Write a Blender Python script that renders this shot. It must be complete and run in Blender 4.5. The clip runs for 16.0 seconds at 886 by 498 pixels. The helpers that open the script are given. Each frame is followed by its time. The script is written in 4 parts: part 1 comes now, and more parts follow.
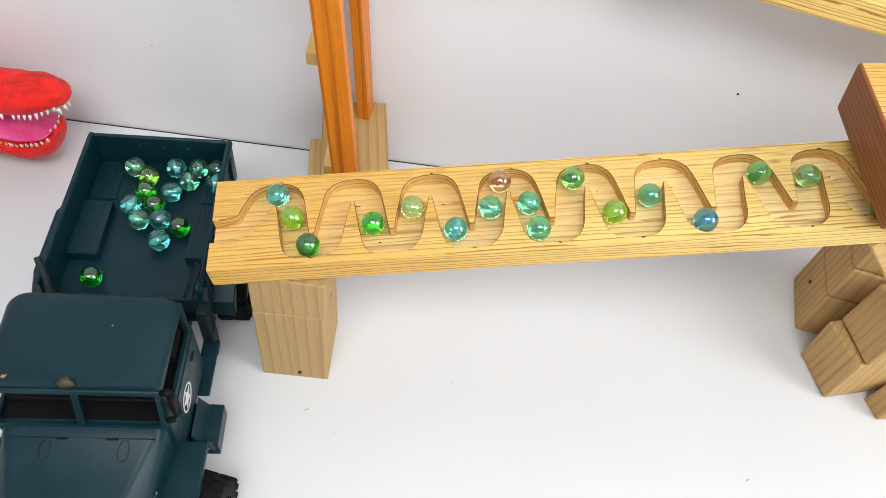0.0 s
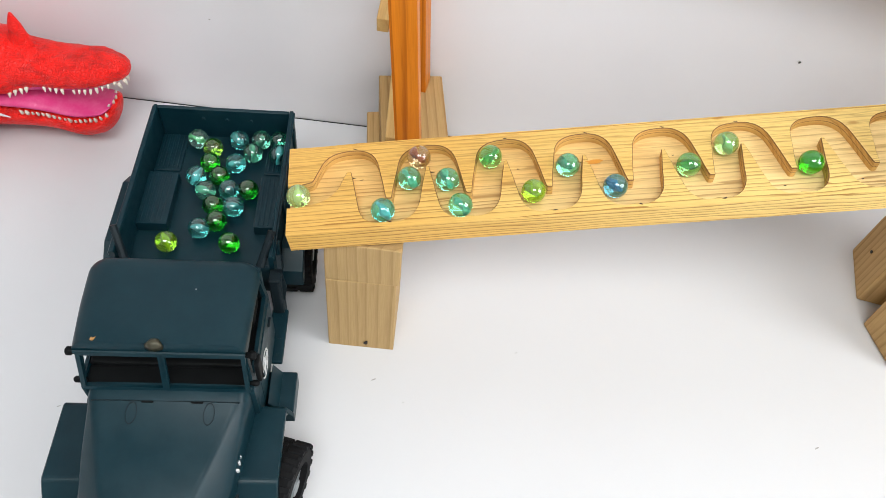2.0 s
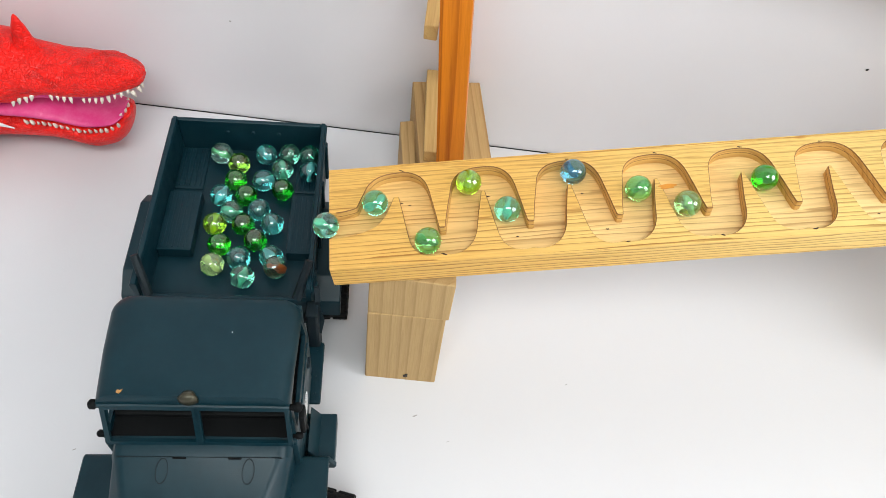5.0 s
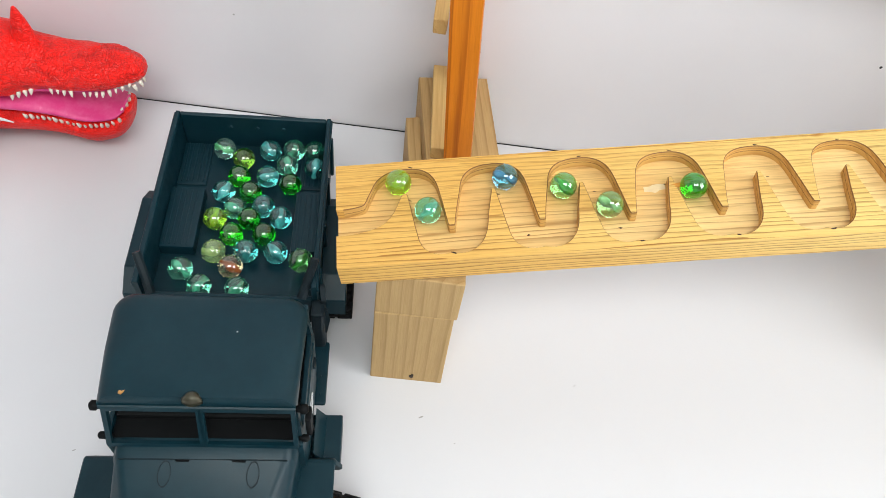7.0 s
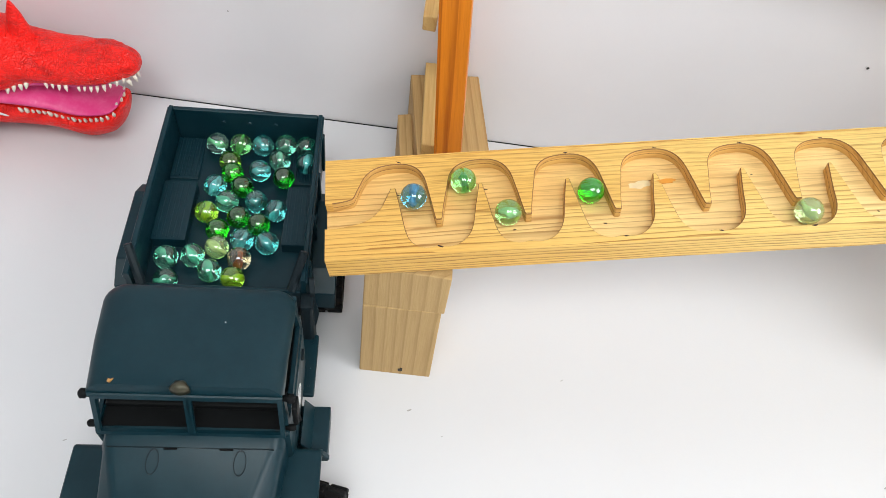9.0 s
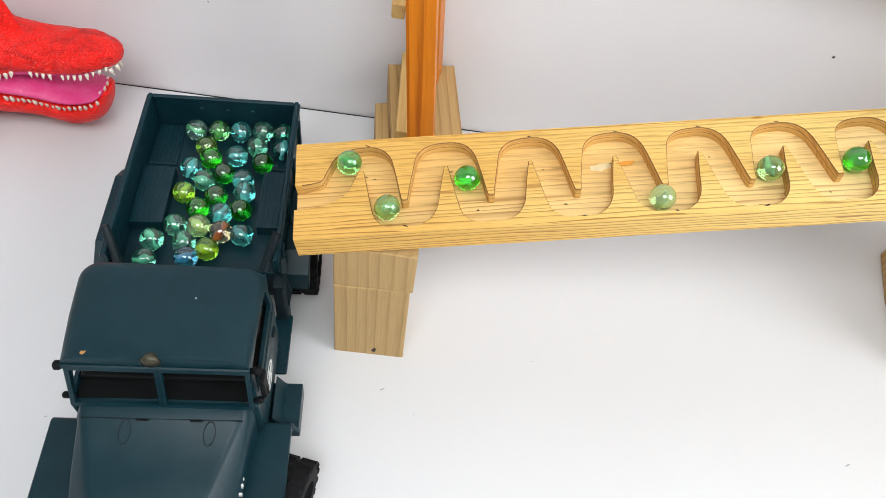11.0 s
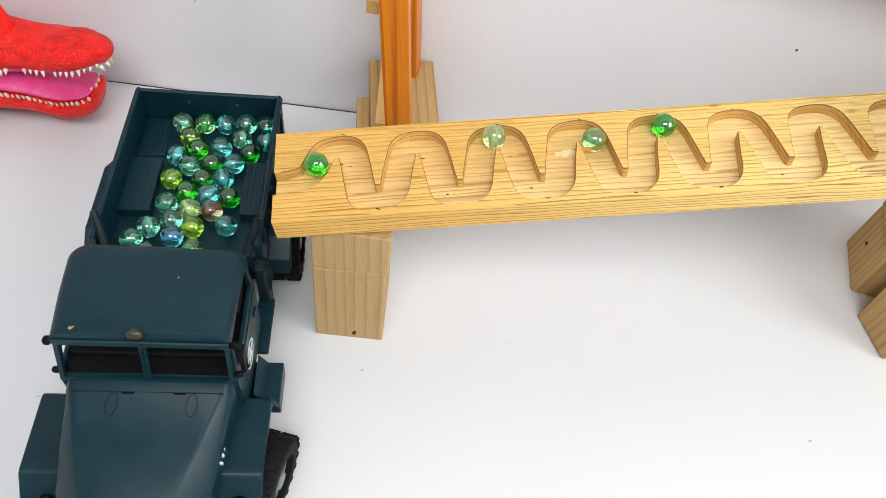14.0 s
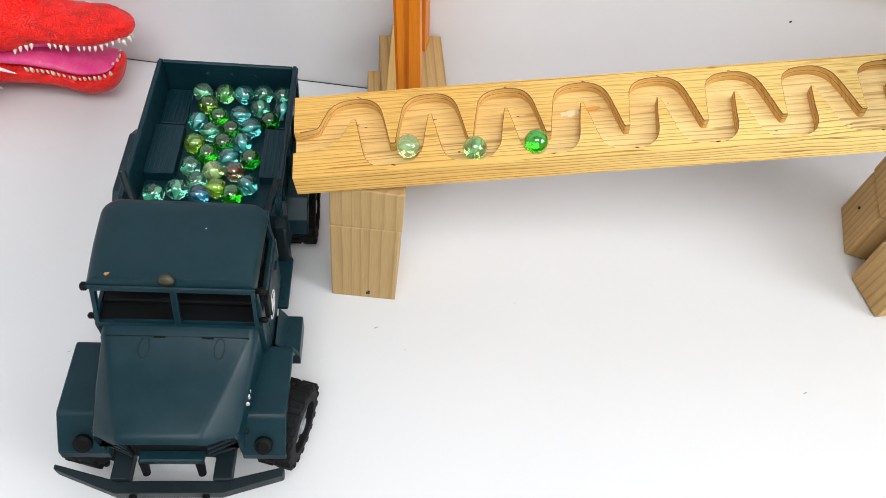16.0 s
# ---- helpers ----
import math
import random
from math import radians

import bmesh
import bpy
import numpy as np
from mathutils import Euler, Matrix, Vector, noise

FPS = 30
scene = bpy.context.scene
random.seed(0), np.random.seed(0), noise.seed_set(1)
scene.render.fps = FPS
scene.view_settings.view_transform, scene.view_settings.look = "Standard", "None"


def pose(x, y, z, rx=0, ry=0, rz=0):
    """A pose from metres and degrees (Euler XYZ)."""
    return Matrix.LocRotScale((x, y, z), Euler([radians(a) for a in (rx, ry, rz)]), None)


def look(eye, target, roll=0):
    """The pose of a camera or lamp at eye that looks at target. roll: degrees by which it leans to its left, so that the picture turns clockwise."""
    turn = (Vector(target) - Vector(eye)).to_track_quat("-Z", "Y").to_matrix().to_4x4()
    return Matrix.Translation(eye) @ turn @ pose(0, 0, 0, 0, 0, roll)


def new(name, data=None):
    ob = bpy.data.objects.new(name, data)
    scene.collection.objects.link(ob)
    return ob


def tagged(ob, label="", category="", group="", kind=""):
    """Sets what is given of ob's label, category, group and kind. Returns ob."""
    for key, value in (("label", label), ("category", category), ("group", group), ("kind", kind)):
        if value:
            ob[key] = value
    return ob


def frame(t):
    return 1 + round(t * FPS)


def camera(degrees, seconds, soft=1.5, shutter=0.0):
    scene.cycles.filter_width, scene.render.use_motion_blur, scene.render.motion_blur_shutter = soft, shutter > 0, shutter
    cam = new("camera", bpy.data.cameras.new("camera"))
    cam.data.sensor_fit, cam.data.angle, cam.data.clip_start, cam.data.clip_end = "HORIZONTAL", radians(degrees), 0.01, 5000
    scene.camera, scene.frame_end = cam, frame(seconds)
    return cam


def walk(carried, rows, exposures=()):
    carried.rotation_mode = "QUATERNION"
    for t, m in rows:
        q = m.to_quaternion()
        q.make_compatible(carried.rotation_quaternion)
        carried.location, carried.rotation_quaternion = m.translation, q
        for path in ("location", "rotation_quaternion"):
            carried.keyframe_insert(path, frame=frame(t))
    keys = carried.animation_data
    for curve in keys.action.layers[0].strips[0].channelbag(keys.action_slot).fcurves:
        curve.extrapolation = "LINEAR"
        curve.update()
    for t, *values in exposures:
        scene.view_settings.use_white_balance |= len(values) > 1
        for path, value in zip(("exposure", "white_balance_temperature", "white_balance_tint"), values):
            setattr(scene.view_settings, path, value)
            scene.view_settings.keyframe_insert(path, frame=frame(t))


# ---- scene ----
cam = camera(61.7, 16.0, 0.8, 0.15)
PATH = [
    (0, (0.105, -0.257, 0.525), (0.176, 0.947, -1.07), 9.7),
    (0.5, (0.101, -0.267, 0.526), (0.167, 0.937, -1.07), 9.5),
    (1, (0.092, -0.277, 0.522), (0.154, 0.925, -1.076), 9.2),
    (1.5, (0.073, -0.28, 0.512), (0.133, 0.92, -1.087), 8.9),
    (2, (0.064, -0.275, 0.508), (0.116, 0.918, -1.097), 8.6),
    (2.5, (0.055, -0.273, 0.502), (0.121, 0.915, -1.106), 9.1),
    (3, (0.043, -0.269, 0.497), (0.121, 0.912, -1.116), 9.5),
    (3.5, (0.032, -0.258, 0.495), (0.113, 0.916, -1.122), 9.7),
    (4, (0.029, -0.246, 0.493), (0.106, 0.923, -1.129), 9.6),
    (6.5, (0.018, -0.223, 0.476), (0.102, 0.941, -1.149), 9.9),
    (7, (0.018, -0.225, 0.477), (0.103, 0.937, -1.149), 10.2),
    (7.5, (0.017, -0.227, 0.479), (0.105, 0.934, -1.148), 10.5),
    (8, (0.019, -0.231, 0.48), (0.103, 0.933, -1.144), 10.4),
    (8.5, (0.022, -0.231, 0.481), (0.108, 0.931, -1.144), 10.7),
    (9, (0.025, -0.231, 0.48), (0.112, 0.933, -1.144), 10.7),
    (11.5, (0.052, -0.25, 0.49), (0.134, 0.911, -1.136), 10.5),
    (12, (0.057, -0.252, 0.492), (0.139, 0.91, -1.133), 10.5),
    (12.5, (0.063, -0.254, 0.491), (0.147, 0.912, -1.131), 10.4),
    (13, (0.066, -0.257, 0.494), (0.149, 0.906, -1.131), 10.3),
    (13.5, (0.066, -0.263, 0.498), (0.147, 0.904, -1.124), 10.1),
    (14, (0.065, -0.269, 0.499), (0.144, 0.903, -1.12), 10.0),
    (14.5, (0.063, -0.275, 0.5), (0.143, 0.9, -1.116), 10.0),
    (15, (0.065, -0.282, 0.5), (0.141, 0.892, -1.117), 9.9),
    (15.5, (0.066, -0.3, 0.503), (0.144, 0.874, -1.114), 9.8),
    (16, (0.06, -0.308, 0.501), (0.138, 0.866, -1.117), 9.6),
]
walk(cam, [(t, look(eye, target, roll)) for t, eye, target, roll in PATH])


# ---- world and lights ----
world = bpy.data.worlds.new("world")
scene.world = world
world.use_nodes = True
_bg = world.node_tree.nodes["Background"]
_sky = world.node_tree.nodes.new("ShaderNodeTexSky")
_sky.sky_type = "NISHITA"
_sky.sun_disc = False
_sky.sun_elevation, _sky.sun_rotation = radians(40), radians(100)
world.node_tree.links.new(_sky.outputs[0], _bg.inputs[0])
_bg.inputs[1].default_value = 0.1


def area_light(name, eye, target, sx, sy, watts, colour):
    data = bpy.data.lights.new(name, "AREA")
    data.shape, data.size, data.size_y, data.energy, data.color = "RECTANGLE", sx, sy, watts, colour
    ob = new(name, data)
    ob.matrix_world = look(eye, target)
    return ob


scene.view_settings.exposure = -0.24
area_light("window_light", (1.78, -0.75, 1.35), (0.0, -0.4, 0.1), 1.1, 1.2, 38.0, (0.96, 1.0, 1.0))
area_light("ceiling_light", (0.08, -0.98, 2.18), (0.0, 0.05, 0.0), 1.4, 1.1, 60.0, (0.945, 1.0, 0.99))


# ---- materials ----
def mat(name):
    m = bpy.data.materials.new(name)
    m.use_nodes = True
    nt = m.node_tree
    return m, nt, nt.nodes["Principled BSDF"]


def node(nt, kind, **inputs):
    n = nt.nodes.new(kind)
    for k, v in inputs.items():
        n.inputs[k.replace("_", " ")].default_value = v
    return n


def ramp(nt, src, stops):
    r = nt.nodes.new("ShaderNodeValToRGB")
    while len(r.color_ramp.elements) < len(stops):
        r.color_ramp.elements.new(0.5)
    for e, (p, c) in zip(r.color_ramp.elements, stops):
        e.position, e.color = p, (*c, 1)
    nt.links.new(src, r.inputs[0])
    return r


def coords(nt, scale=(1, 1, 1), turn=(0, 0, 0)):
    tc, mp = nt.nodes.new("ShaderNodeTexCoord"), nt.nodes.new("ShaderNodeMapping")
    mp.inputs["Scale"].default_value = scale
    mp.inputs["Rotation"].default_value = [radians(a) for a in turn]
    nt.links.new(tc.outputs["Object"], mp.inputs["Vector"])
    return mp.outputs[0]


def bump(nt, bsdf, src, strength, distance=0.001):
    b = nt.nodes.new("ShaderNodeBump")
    b.inputs["Strength"].default_value, b.inputs["Distance"].default_value = strength, distance
    nt.links.new(src, b.inputs["Height"])
    nt.links.new(b.outputs[0], bsdf.inputs["Normal"])


def mixc(nt, fac, a, b, blend="MIX"):
    m = nt.nodes.new("ShaderNodeMix")
    m.data_type, m.blend_type = "RGBA", blend
    for src, i in ((fac, 0), (a, 6), (b, 7)):
        if isinstance(src, (int, float)):
            m.inputs[i].default_value = src
        elif isinstance(src, tuple):
            m.inputs[i].default_value = (*src, 1)
        else:
            nt.links.new(src, m.inputs[i])
    return m.outputs[2]


def wood(name, light, dark, knot, axis="x", rings=260.0, wobble=5.0, rough=0.55, contrast=1.0, low_x_tint=0.0, long=0.035, plain=None):
    """Planed softwood whose grain runs along one axis of the thing."""
    m, nt, b = mat(name)
    across = 1.0
    sc = {"x": (long, across, across), "y": (across, long, across), "z": (across, across, long)}[axis]
    v = coords(nt, sc)
    slow = node(nt, "ShaderNodeTexNoise", Scale=30.0, Detail=3.0, Roughness=0.5)
    nt.links.new(v, slow.inputs["Vector"])
    rows = node(nt, "ShaderNodeTexNoise", Scale=rings * 0.36, Detail=3.0, Roughness=0.55, Distortion=0.5)
    nt.links.new(v, rows.inputs["Vector"])
    wave = nt.nodes.new("ShaderNodeTexWave")
    wave.wave_type, wave.bands_direction = "BANDS", {"x": "Y", "y": "X", "z": "X"}[axis]
    wave.wave_profile = "SAW"
    wave.inputs["Scale"].default_value = rings / 14.0
    wave.inputs["Distortion"].default_value = wobble * 3.0
    wave.inputs["Detail"].default_value = 3.0
    wave.inputs["Detail Scale"].default_value = 0.9
    skew = node(nt, "ShaderNodeVectorRotate", Angle=0.9)
    skew.rotation_type = {"x": "X_AXIS", "y": "Y_AXIS", "z": "Z_AXIS"}[axis]
    nt.links.new(v, skew.inputs["Vector"])
    nt.links.new(skew.outputs[0], wave.inputs["Vector"])
    fine = node(nt, "ShaderNodeTexNoise", Scale=1300.0, Detail=3.0, Roughness=0.6)
    nt.links.new(v, fine.inputs["Vector"])
    mid = tuple((p * 0.72 + q * 0.28) for p, q in zip(light, dark))
    half = tuple((p + q) / 2 for p, q in zip(light, dark))
    base = ramp(nt, rows.outputs["Fac"], [(0.36, half), (0.44, mid), (0.50, light)])
    lines = ramp(nt, wave.outputs["Fac"], [(0.0, light), (0.45, light), (0.72, mid), (0.90, dark), (0.97, dark), (1.0, light)])
    tone = ramp(nt, slow.outputs["Fac"], [(0.3, light), (0.7, mid)])
    weight = 0.58
    if plain:
        sep = node(nt, "ShaderNodeSeparateXYZ")
        nt.links.new(coords(nt), sep.inputs[0])
        patch = node(nt, "ShaderNodeTexNoise", Scale=22.0, Detail=2.0)
        nt.links.new(coords(nt, (0.25, 1, 1)), patch.inputs["Vector"])
        m1, m2 = nt.nodes.new("ShaderNodeMath"), nt.nodes.new("ShaderNodeMath")
        m1.operation, m2.operation = "MULTIPLY_ADD", "MULTIPLY_ADD"
        m1.inputs[1].default_value, m1.inputs[2].default_value = -plain, 0.10
        m2.inputs[1].default_value, m2.use_clamp = 0.95, True
        nt.links.new(sep.outputs["Y"], m1.inputs[0])
        nt.links.new(patch.outputs["Fac"], m2.inputs[0])
        nt.links.new(m1.outputs[0], m2.inputs[2])
        weight = m2.outputs[0]
    col = mixc(nt, weight, base.outputs[0], lines.outputs[0])
    col = mixc(nt, 0.5 / contrast, col, tone.outputs[0])
    streak = ramp(nt, fine.outputs["Fac"], [(0.35, (0.84, 0.80, 0.74)), (0.6, (1, 1, 1))])
    col = mixc(nt, 0.5, col, streak.outputs[0], "MULTIPLY")
    # Multiplies the colour darker and more orange towards low x.
    if low_x_tint:
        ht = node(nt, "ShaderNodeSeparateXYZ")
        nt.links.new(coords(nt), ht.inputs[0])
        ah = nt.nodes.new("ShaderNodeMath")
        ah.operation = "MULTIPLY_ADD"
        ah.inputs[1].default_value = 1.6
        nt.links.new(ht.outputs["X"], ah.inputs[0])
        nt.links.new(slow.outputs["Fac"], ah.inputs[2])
        warm = ramp(nt, ah.outputs[0], [(0.44, (1 - 0.18 * low_x_tint, 1 - 0.36 * low_x_tint, 1 - 0.58 * low_x_tint)), (0.95, (1.0, 1.0, 1.0)), (1.0, (1.0, 1.0, 1.0))])
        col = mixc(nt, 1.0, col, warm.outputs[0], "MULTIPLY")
    kn = node(nt, "ShaderNodeTexVoronoi", Scale=26.0, Randomness=1.0)
    nt.links.new(coords(nt, {"x": (0.45, 1, 1), "y": (1, 0.45, 1), "z": (1, 1, 0.45)}[axis]), kn.inputs["Vector"])
    kr = ramp(nt, kn.outputs["Distance"], [(0.0, (1, 1, 1)), (0.030, (0.6, 0.6, 0.6)), (0.060, (0, 0, 0))])
    col = mixc(nt, kr.outputs[0], col, knot)
    nt.links.new(col, b.inputs["Base Color"])
    b.inputs["Roughness"].default_value = rough
    b.inputs["Specular IOR Level"].default_value = 0.25
    add = nt.nodes.new("ShaderNodeMath")
    add.operation = "ADD"
    nt.links.new(rows.outputs["Fac"], add.inputs[0])
    nt.links.new(fine.outputs["Fac"], add.inputs[1])
    bump(nt, b, add.outputs[0], 0.25, 0.0004)
    return m


def painted(name, colour, rough=0.5, stain=(0.75, 0.73, 0.74), amount=0.25, scale=9.0, spec=0.4):
    """A plain coated board with faint cloudy soiling."""
    m, nt, b = mat(name)
    v = coords(nt)
    cloud = node(nt, "ShaderNodeTexNoise", Scale=scale, Detail=5.0, Roughness=0.6)
    nt.links.new(v, cloud.inputs["Vector"])
    r = ramp(nt, cloud.outputs["Fac"], [(0.35, (0, 0, 0)), (0.75, (amount, amount, amount))])
    col = mixc(nt, r.outputs[0], colour, stain)
    nt.links.new(col, b.inputs["Base Color"])
    fine = node(nt, "ShaderNodeTexNoise", Scale=500.0, Detail=2.0)
    nt.links.new(v, fine.inputs["Vector"])
    bump(nt, b, fine.outputs["Fac"], 0.06, 0.0005)
    b.inputs["Roughness"].default_value, b.inputs["Specular IOR Level"].default_value = rough, spec
    return m


def plastic(name, colour, worn, rough=0.45, scale=60.0):
    m, nt, b = mat(name)
    v = coords(nt)
    dust = node(nt, "ShaderNodeTexNoise", Scale=scale, Detail=6.0, Roughness=0.65)
    nt.links.new(v, dust.inputs["Vector"])
    r = ramp(nt, dust.outputs["Fac"], [(0.42, (0, 0, 0)), (0.8, (0.5, 0.5, 0.5))])
    col = mixc(nt, r.outputs[0], colour, worn)
    scr = node(nt, "ShaderNodeTexNoise", Scale=260.0, Detail=2.0)
    nt.links.new(coords(nt, (1, 0.05, 1), (0, 0, 35)), scr.inputs["Vector"])
    sr = ramp(nt, scr.outputs["Fac"], [(0.70, (0, 0, 0)), (0.78, (0.35, 0.35, 0.35))])
    col = mixc(nt, sr.outputs[0], col, worn)
    nt.links.new(col, b.inputs["Base Color"])
    rr = ramp(nt, dust.outputs["Fac"], [(0.3, (rough - 0.08,) * 3), (0.8, (rough + 0.15,) * 3)])
    nt.links.new(rr.outputs[0], b.inputs["Roughness"])
    b.inputs["Specular IOR Level"].default_value = 0.24
    fine = node(nt, "ShaderNodeTexNoise", Scale=1400.0, Detail=2.0)
    nt.links.new(v, fine.inputs["Vector"])
    bump(nt, b, fine.outputs["Fac"], 0.12, 0.0003)
    return m


def glass(name, colour, rough=0.012, clear=1.0, lustre=False):
    """Tinted glass; clear below 1 leaves some cloudiness in its body, lustre lays a shiny coat over it."""
    m, nt, b = mat(name)
    b.inputs["Base Color"].default_value = (*colour, 1)
    b.inputs["Transmission Weight"].default_value = clear
    b.inputs["Roughness"].default_value = rough
    b.inputs["IOR"].default_value = 1.5
    if lustre:
        b.inputs["Coat Weight"].default_value = 1.0
        b.inputs["Coat IOR"].default_value = 1.7
        b.inputs["Coat Roughness"].default_value = 0.02
    return m


def flat(name, colour, rough=0.5, metal=0.0):
    m, nt, b = mat(name)
    v = coords(nt)
    n = node(nt, "ShaderNodeTexNoise", Scale=180.0, Detail=3.0)
    nt.links.new(v, n.inputs["Vector"])
    r = ramp(nt, n.outputs["Fac"], [(0.3, tuple(c * 0.82 for c in colour)), (0.7, colour)])
    nt.links.new(r.outputs[0], b.inputs["Base Color"])
    b.inputs["Roughness"].default_value, b.inputs["Metallic"].default_value = rough, metal
    return m


def scaly(name, colour, deep):
    """Moulded reptile skin: small scales over long wrinkles."""
    m, nt, b = mat(name)
    v = coords(nt)
    cell = node(nt, "ShaderNodeTexVoronoi", Scale=330.0, Randomness=1.0)
    cell.feature = "DISTANCE_TO_EDGE"
    warp = node(nt, "ShaderNodeTexNoise", Scale=120.0, Detail=2.0)
    nt.links.new(v, warp.inputs["Vector"])
    nt.links.new(mixc(nt, 0.012, v, warp.outputs["Color"]), cell.inputs["Vector"])
    fold = node(nt, "ShaderNodeTexNoise", Scale=75.0, Detail=4.0, Roughness=0.65, Distortion=0.8)
    nt.links.new(coords(nt, (0.45, 1, 1.3), (0, 12, 0)), fold.inputs["Vector"])
    r = ramp(nt, cell.outputs["Distance"], [(0.0, deep), (0.07, colour)])
    r2 = ramp(nt, fold.outputs["Fac"], [(0.30, (0.62, 0.50, 0.50)), (0.50, (1, 1, 1))])
    nt.links.new(mixc(nt, 1.0, r.outputs[0], r2.outputs[0], "MULTIPLY"), b.inputs["Base Color"])
    b.inputs["Roughness"].default_value = 0.36
    b.inputs["Specular IOR Level"].default_value = 0.34
    h = ramp(nt, cell.outputs["Distance"], [(0.0, (0, 0, 0)), (0.22, (0.32, 0.32, 0.32))])
    add = nt.nodes.new("ShaderNodeMath")
    add.operation = "ADD"
    nt.links.new(h.outputs[0], add.inputs[0])
    nt.links.new(fold.outputs["Fac"], add.inputs[1])
    bump(nt, b, add.outputs[0], 0.8, 0.0024)
    return m


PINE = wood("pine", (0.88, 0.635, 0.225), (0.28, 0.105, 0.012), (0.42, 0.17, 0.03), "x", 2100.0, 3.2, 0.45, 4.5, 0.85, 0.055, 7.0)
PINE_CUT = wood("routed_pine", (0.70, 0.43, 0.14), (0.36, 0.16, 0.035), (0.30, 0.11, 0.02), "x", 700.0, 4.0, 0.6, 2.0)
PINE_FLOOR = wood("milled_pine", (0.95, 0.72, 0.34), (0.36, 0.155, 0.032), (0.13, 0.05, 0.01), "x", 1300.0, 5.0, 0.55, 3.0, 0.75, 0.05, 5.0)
DARK_BAND = flat("groove_dark_band", (0.24, 0.105, 0.030), 0.7)
PINE_BLOCK = wood("aged_pine", (0.52, 0.345, 0.155), (0.28, 0.155, 0.055), (0.10, 0.05, 0.03), "z", 900.0, 2.0, 0.65, 1.3)
STACK_WOOD = wood("weathered_pine", (0.54, 0.345, 0.150), (0.29, 0.155, 0.052), (0.08, 0.04, 0.02), "z", 800.0, 2.0, 0.7, 2.0)
BASE_WOOD = wood("old_pine", (0.52, 0.335, 0.145), (0.28, 0.150, 0.052), (0.10, 0.05, 0.03), "y", 900.0, 2.0, 0.65, 2.2)
PINE_BAR = wood("pale_pine", (0.66, 0.43, 0.17), (0.42, 0.22, 0.06), (0.35, 0.18, 0.07), "y", 600.0, 5.0, 0.55)
ORANGE_WOOD = wood("stained_pine", (0.70, 0.215, 0.014), (0.26, 0.040, 0.003), (0.10, 0.02, 0.01), "z", 900.0, 2.2, 0.38, 3.0)
SHADED_PINE = wood("shaded_pine", (0.30, 0.105, 0.028), (0.04, 0.012, 0.004), (0.10, 0.04, 0.02), "y", 1500.0, 2.0, 0.5, 3.0)
FLOOR_MAT = painted("white_floor_sheet", (0.67, 0.665, 0.685), 0.40, (0.62, 0.60, 0.615), 0.2, 7.0, 0.22)
WALL_MAT = painted("white_wall_sheet", (0.77, 0.745, 0.765), 0.55, (0.66, 0.63, 0.655), 0.3, 5.0)
ROOM_MAT = painted("unseen_room_plaster", (0.58, 0.575, 0.57), 0.7, (0.50, 0.495, 0.49), 0.3, 2.0)
SPECK = flat("grey_scuff", (0.42, 0.41, 0.40), 0.7)
GAP = flat("dark_gap", (0.03, 0.03, 0.032), 0.8)
NAVY = plastic("blue_grey_plastic", (0.0022, 0.0195, 0.0285), (0.009, 0.037, 0.049), 0.37)
NAVY_DARK = plastic("dark_blue_plastic", (0.004, 0.010, 0.014), (0.012, 0.022, 0.027), 0.48)
RUBBER = flat("black_rubber", (0.010, 0.010, 0.011), 0.75)
BLACK = flat("black_plastic", (0.004, 0.0045, 0.005), 0.6)
for _m in (BLACK, RUBBER):
    _m.node_tree.nodes["Principled BSDF"].inputs["Specular IOR Level"].default_value = 0.12
RIM = flat("grey_rim", (0.17, 0.19, 0.20), 0.35)
WHITE_PRINT = flat("white_print", (0.72, 0.72, 0.72), 0.5)
BRASS = flat("dull_gold_lamp", (0.055, 0.05, 0.03), 0.35, 0.4)
RED_SKIN = scaly("red_scales", (0.92, 0.013, 0.008), (0.66, 0.006, 0.004))
PINK = plastic("pink_mouth", (0.66, 0.05, 0.21), (0.78, 0.22, 0.38), 0.35, 90.0)
IVORY = flat("ivory_teeth", (0.80, 0.74, 0.63), 0.35)
WHITE_SPIKE = flat("white_claws", (0.74, 0.74, 0.74), 0.35)
DARK_MARK = flat("dark_nail_hole", (0.03, 0.02, 0.015), 0.7)


# ---- mesh helpers ----
def finish(name, bm, material, smooth=False):
    me = bpy.data.meshes.new(name)
    bmesh.ops.recalc_face_normals(bm, faces=bm.faces)
    for f in bm.faces:
        f.smooth = bool(smooth)
    if smooth == "auto":
        for e in bm.edges:
            e.smooth = e.is_manifold and e.calc_face_angle(0) < 0.6
    bm.to_mesh(me)
    bm.free()
    for mm in material if isinstance(material, (list, tuple)) else [material]:
        me.materials.append(mm)
    return me


def part(name, bm, material, parent=None, label="", smooth=False):
    ob = new(name, finish(name, bm, material, smooth))
    if parent is not None:
        ob.parent = parent
    if label:
        tagged(ob, label)
    return ob


def empty(name, m, label, category, group="", kind=""):
    ob = new(name)
    ob.empty_display_size = 0.02
    ob.matrix_world = m
    return tagged(ob, label, category, group, kind)


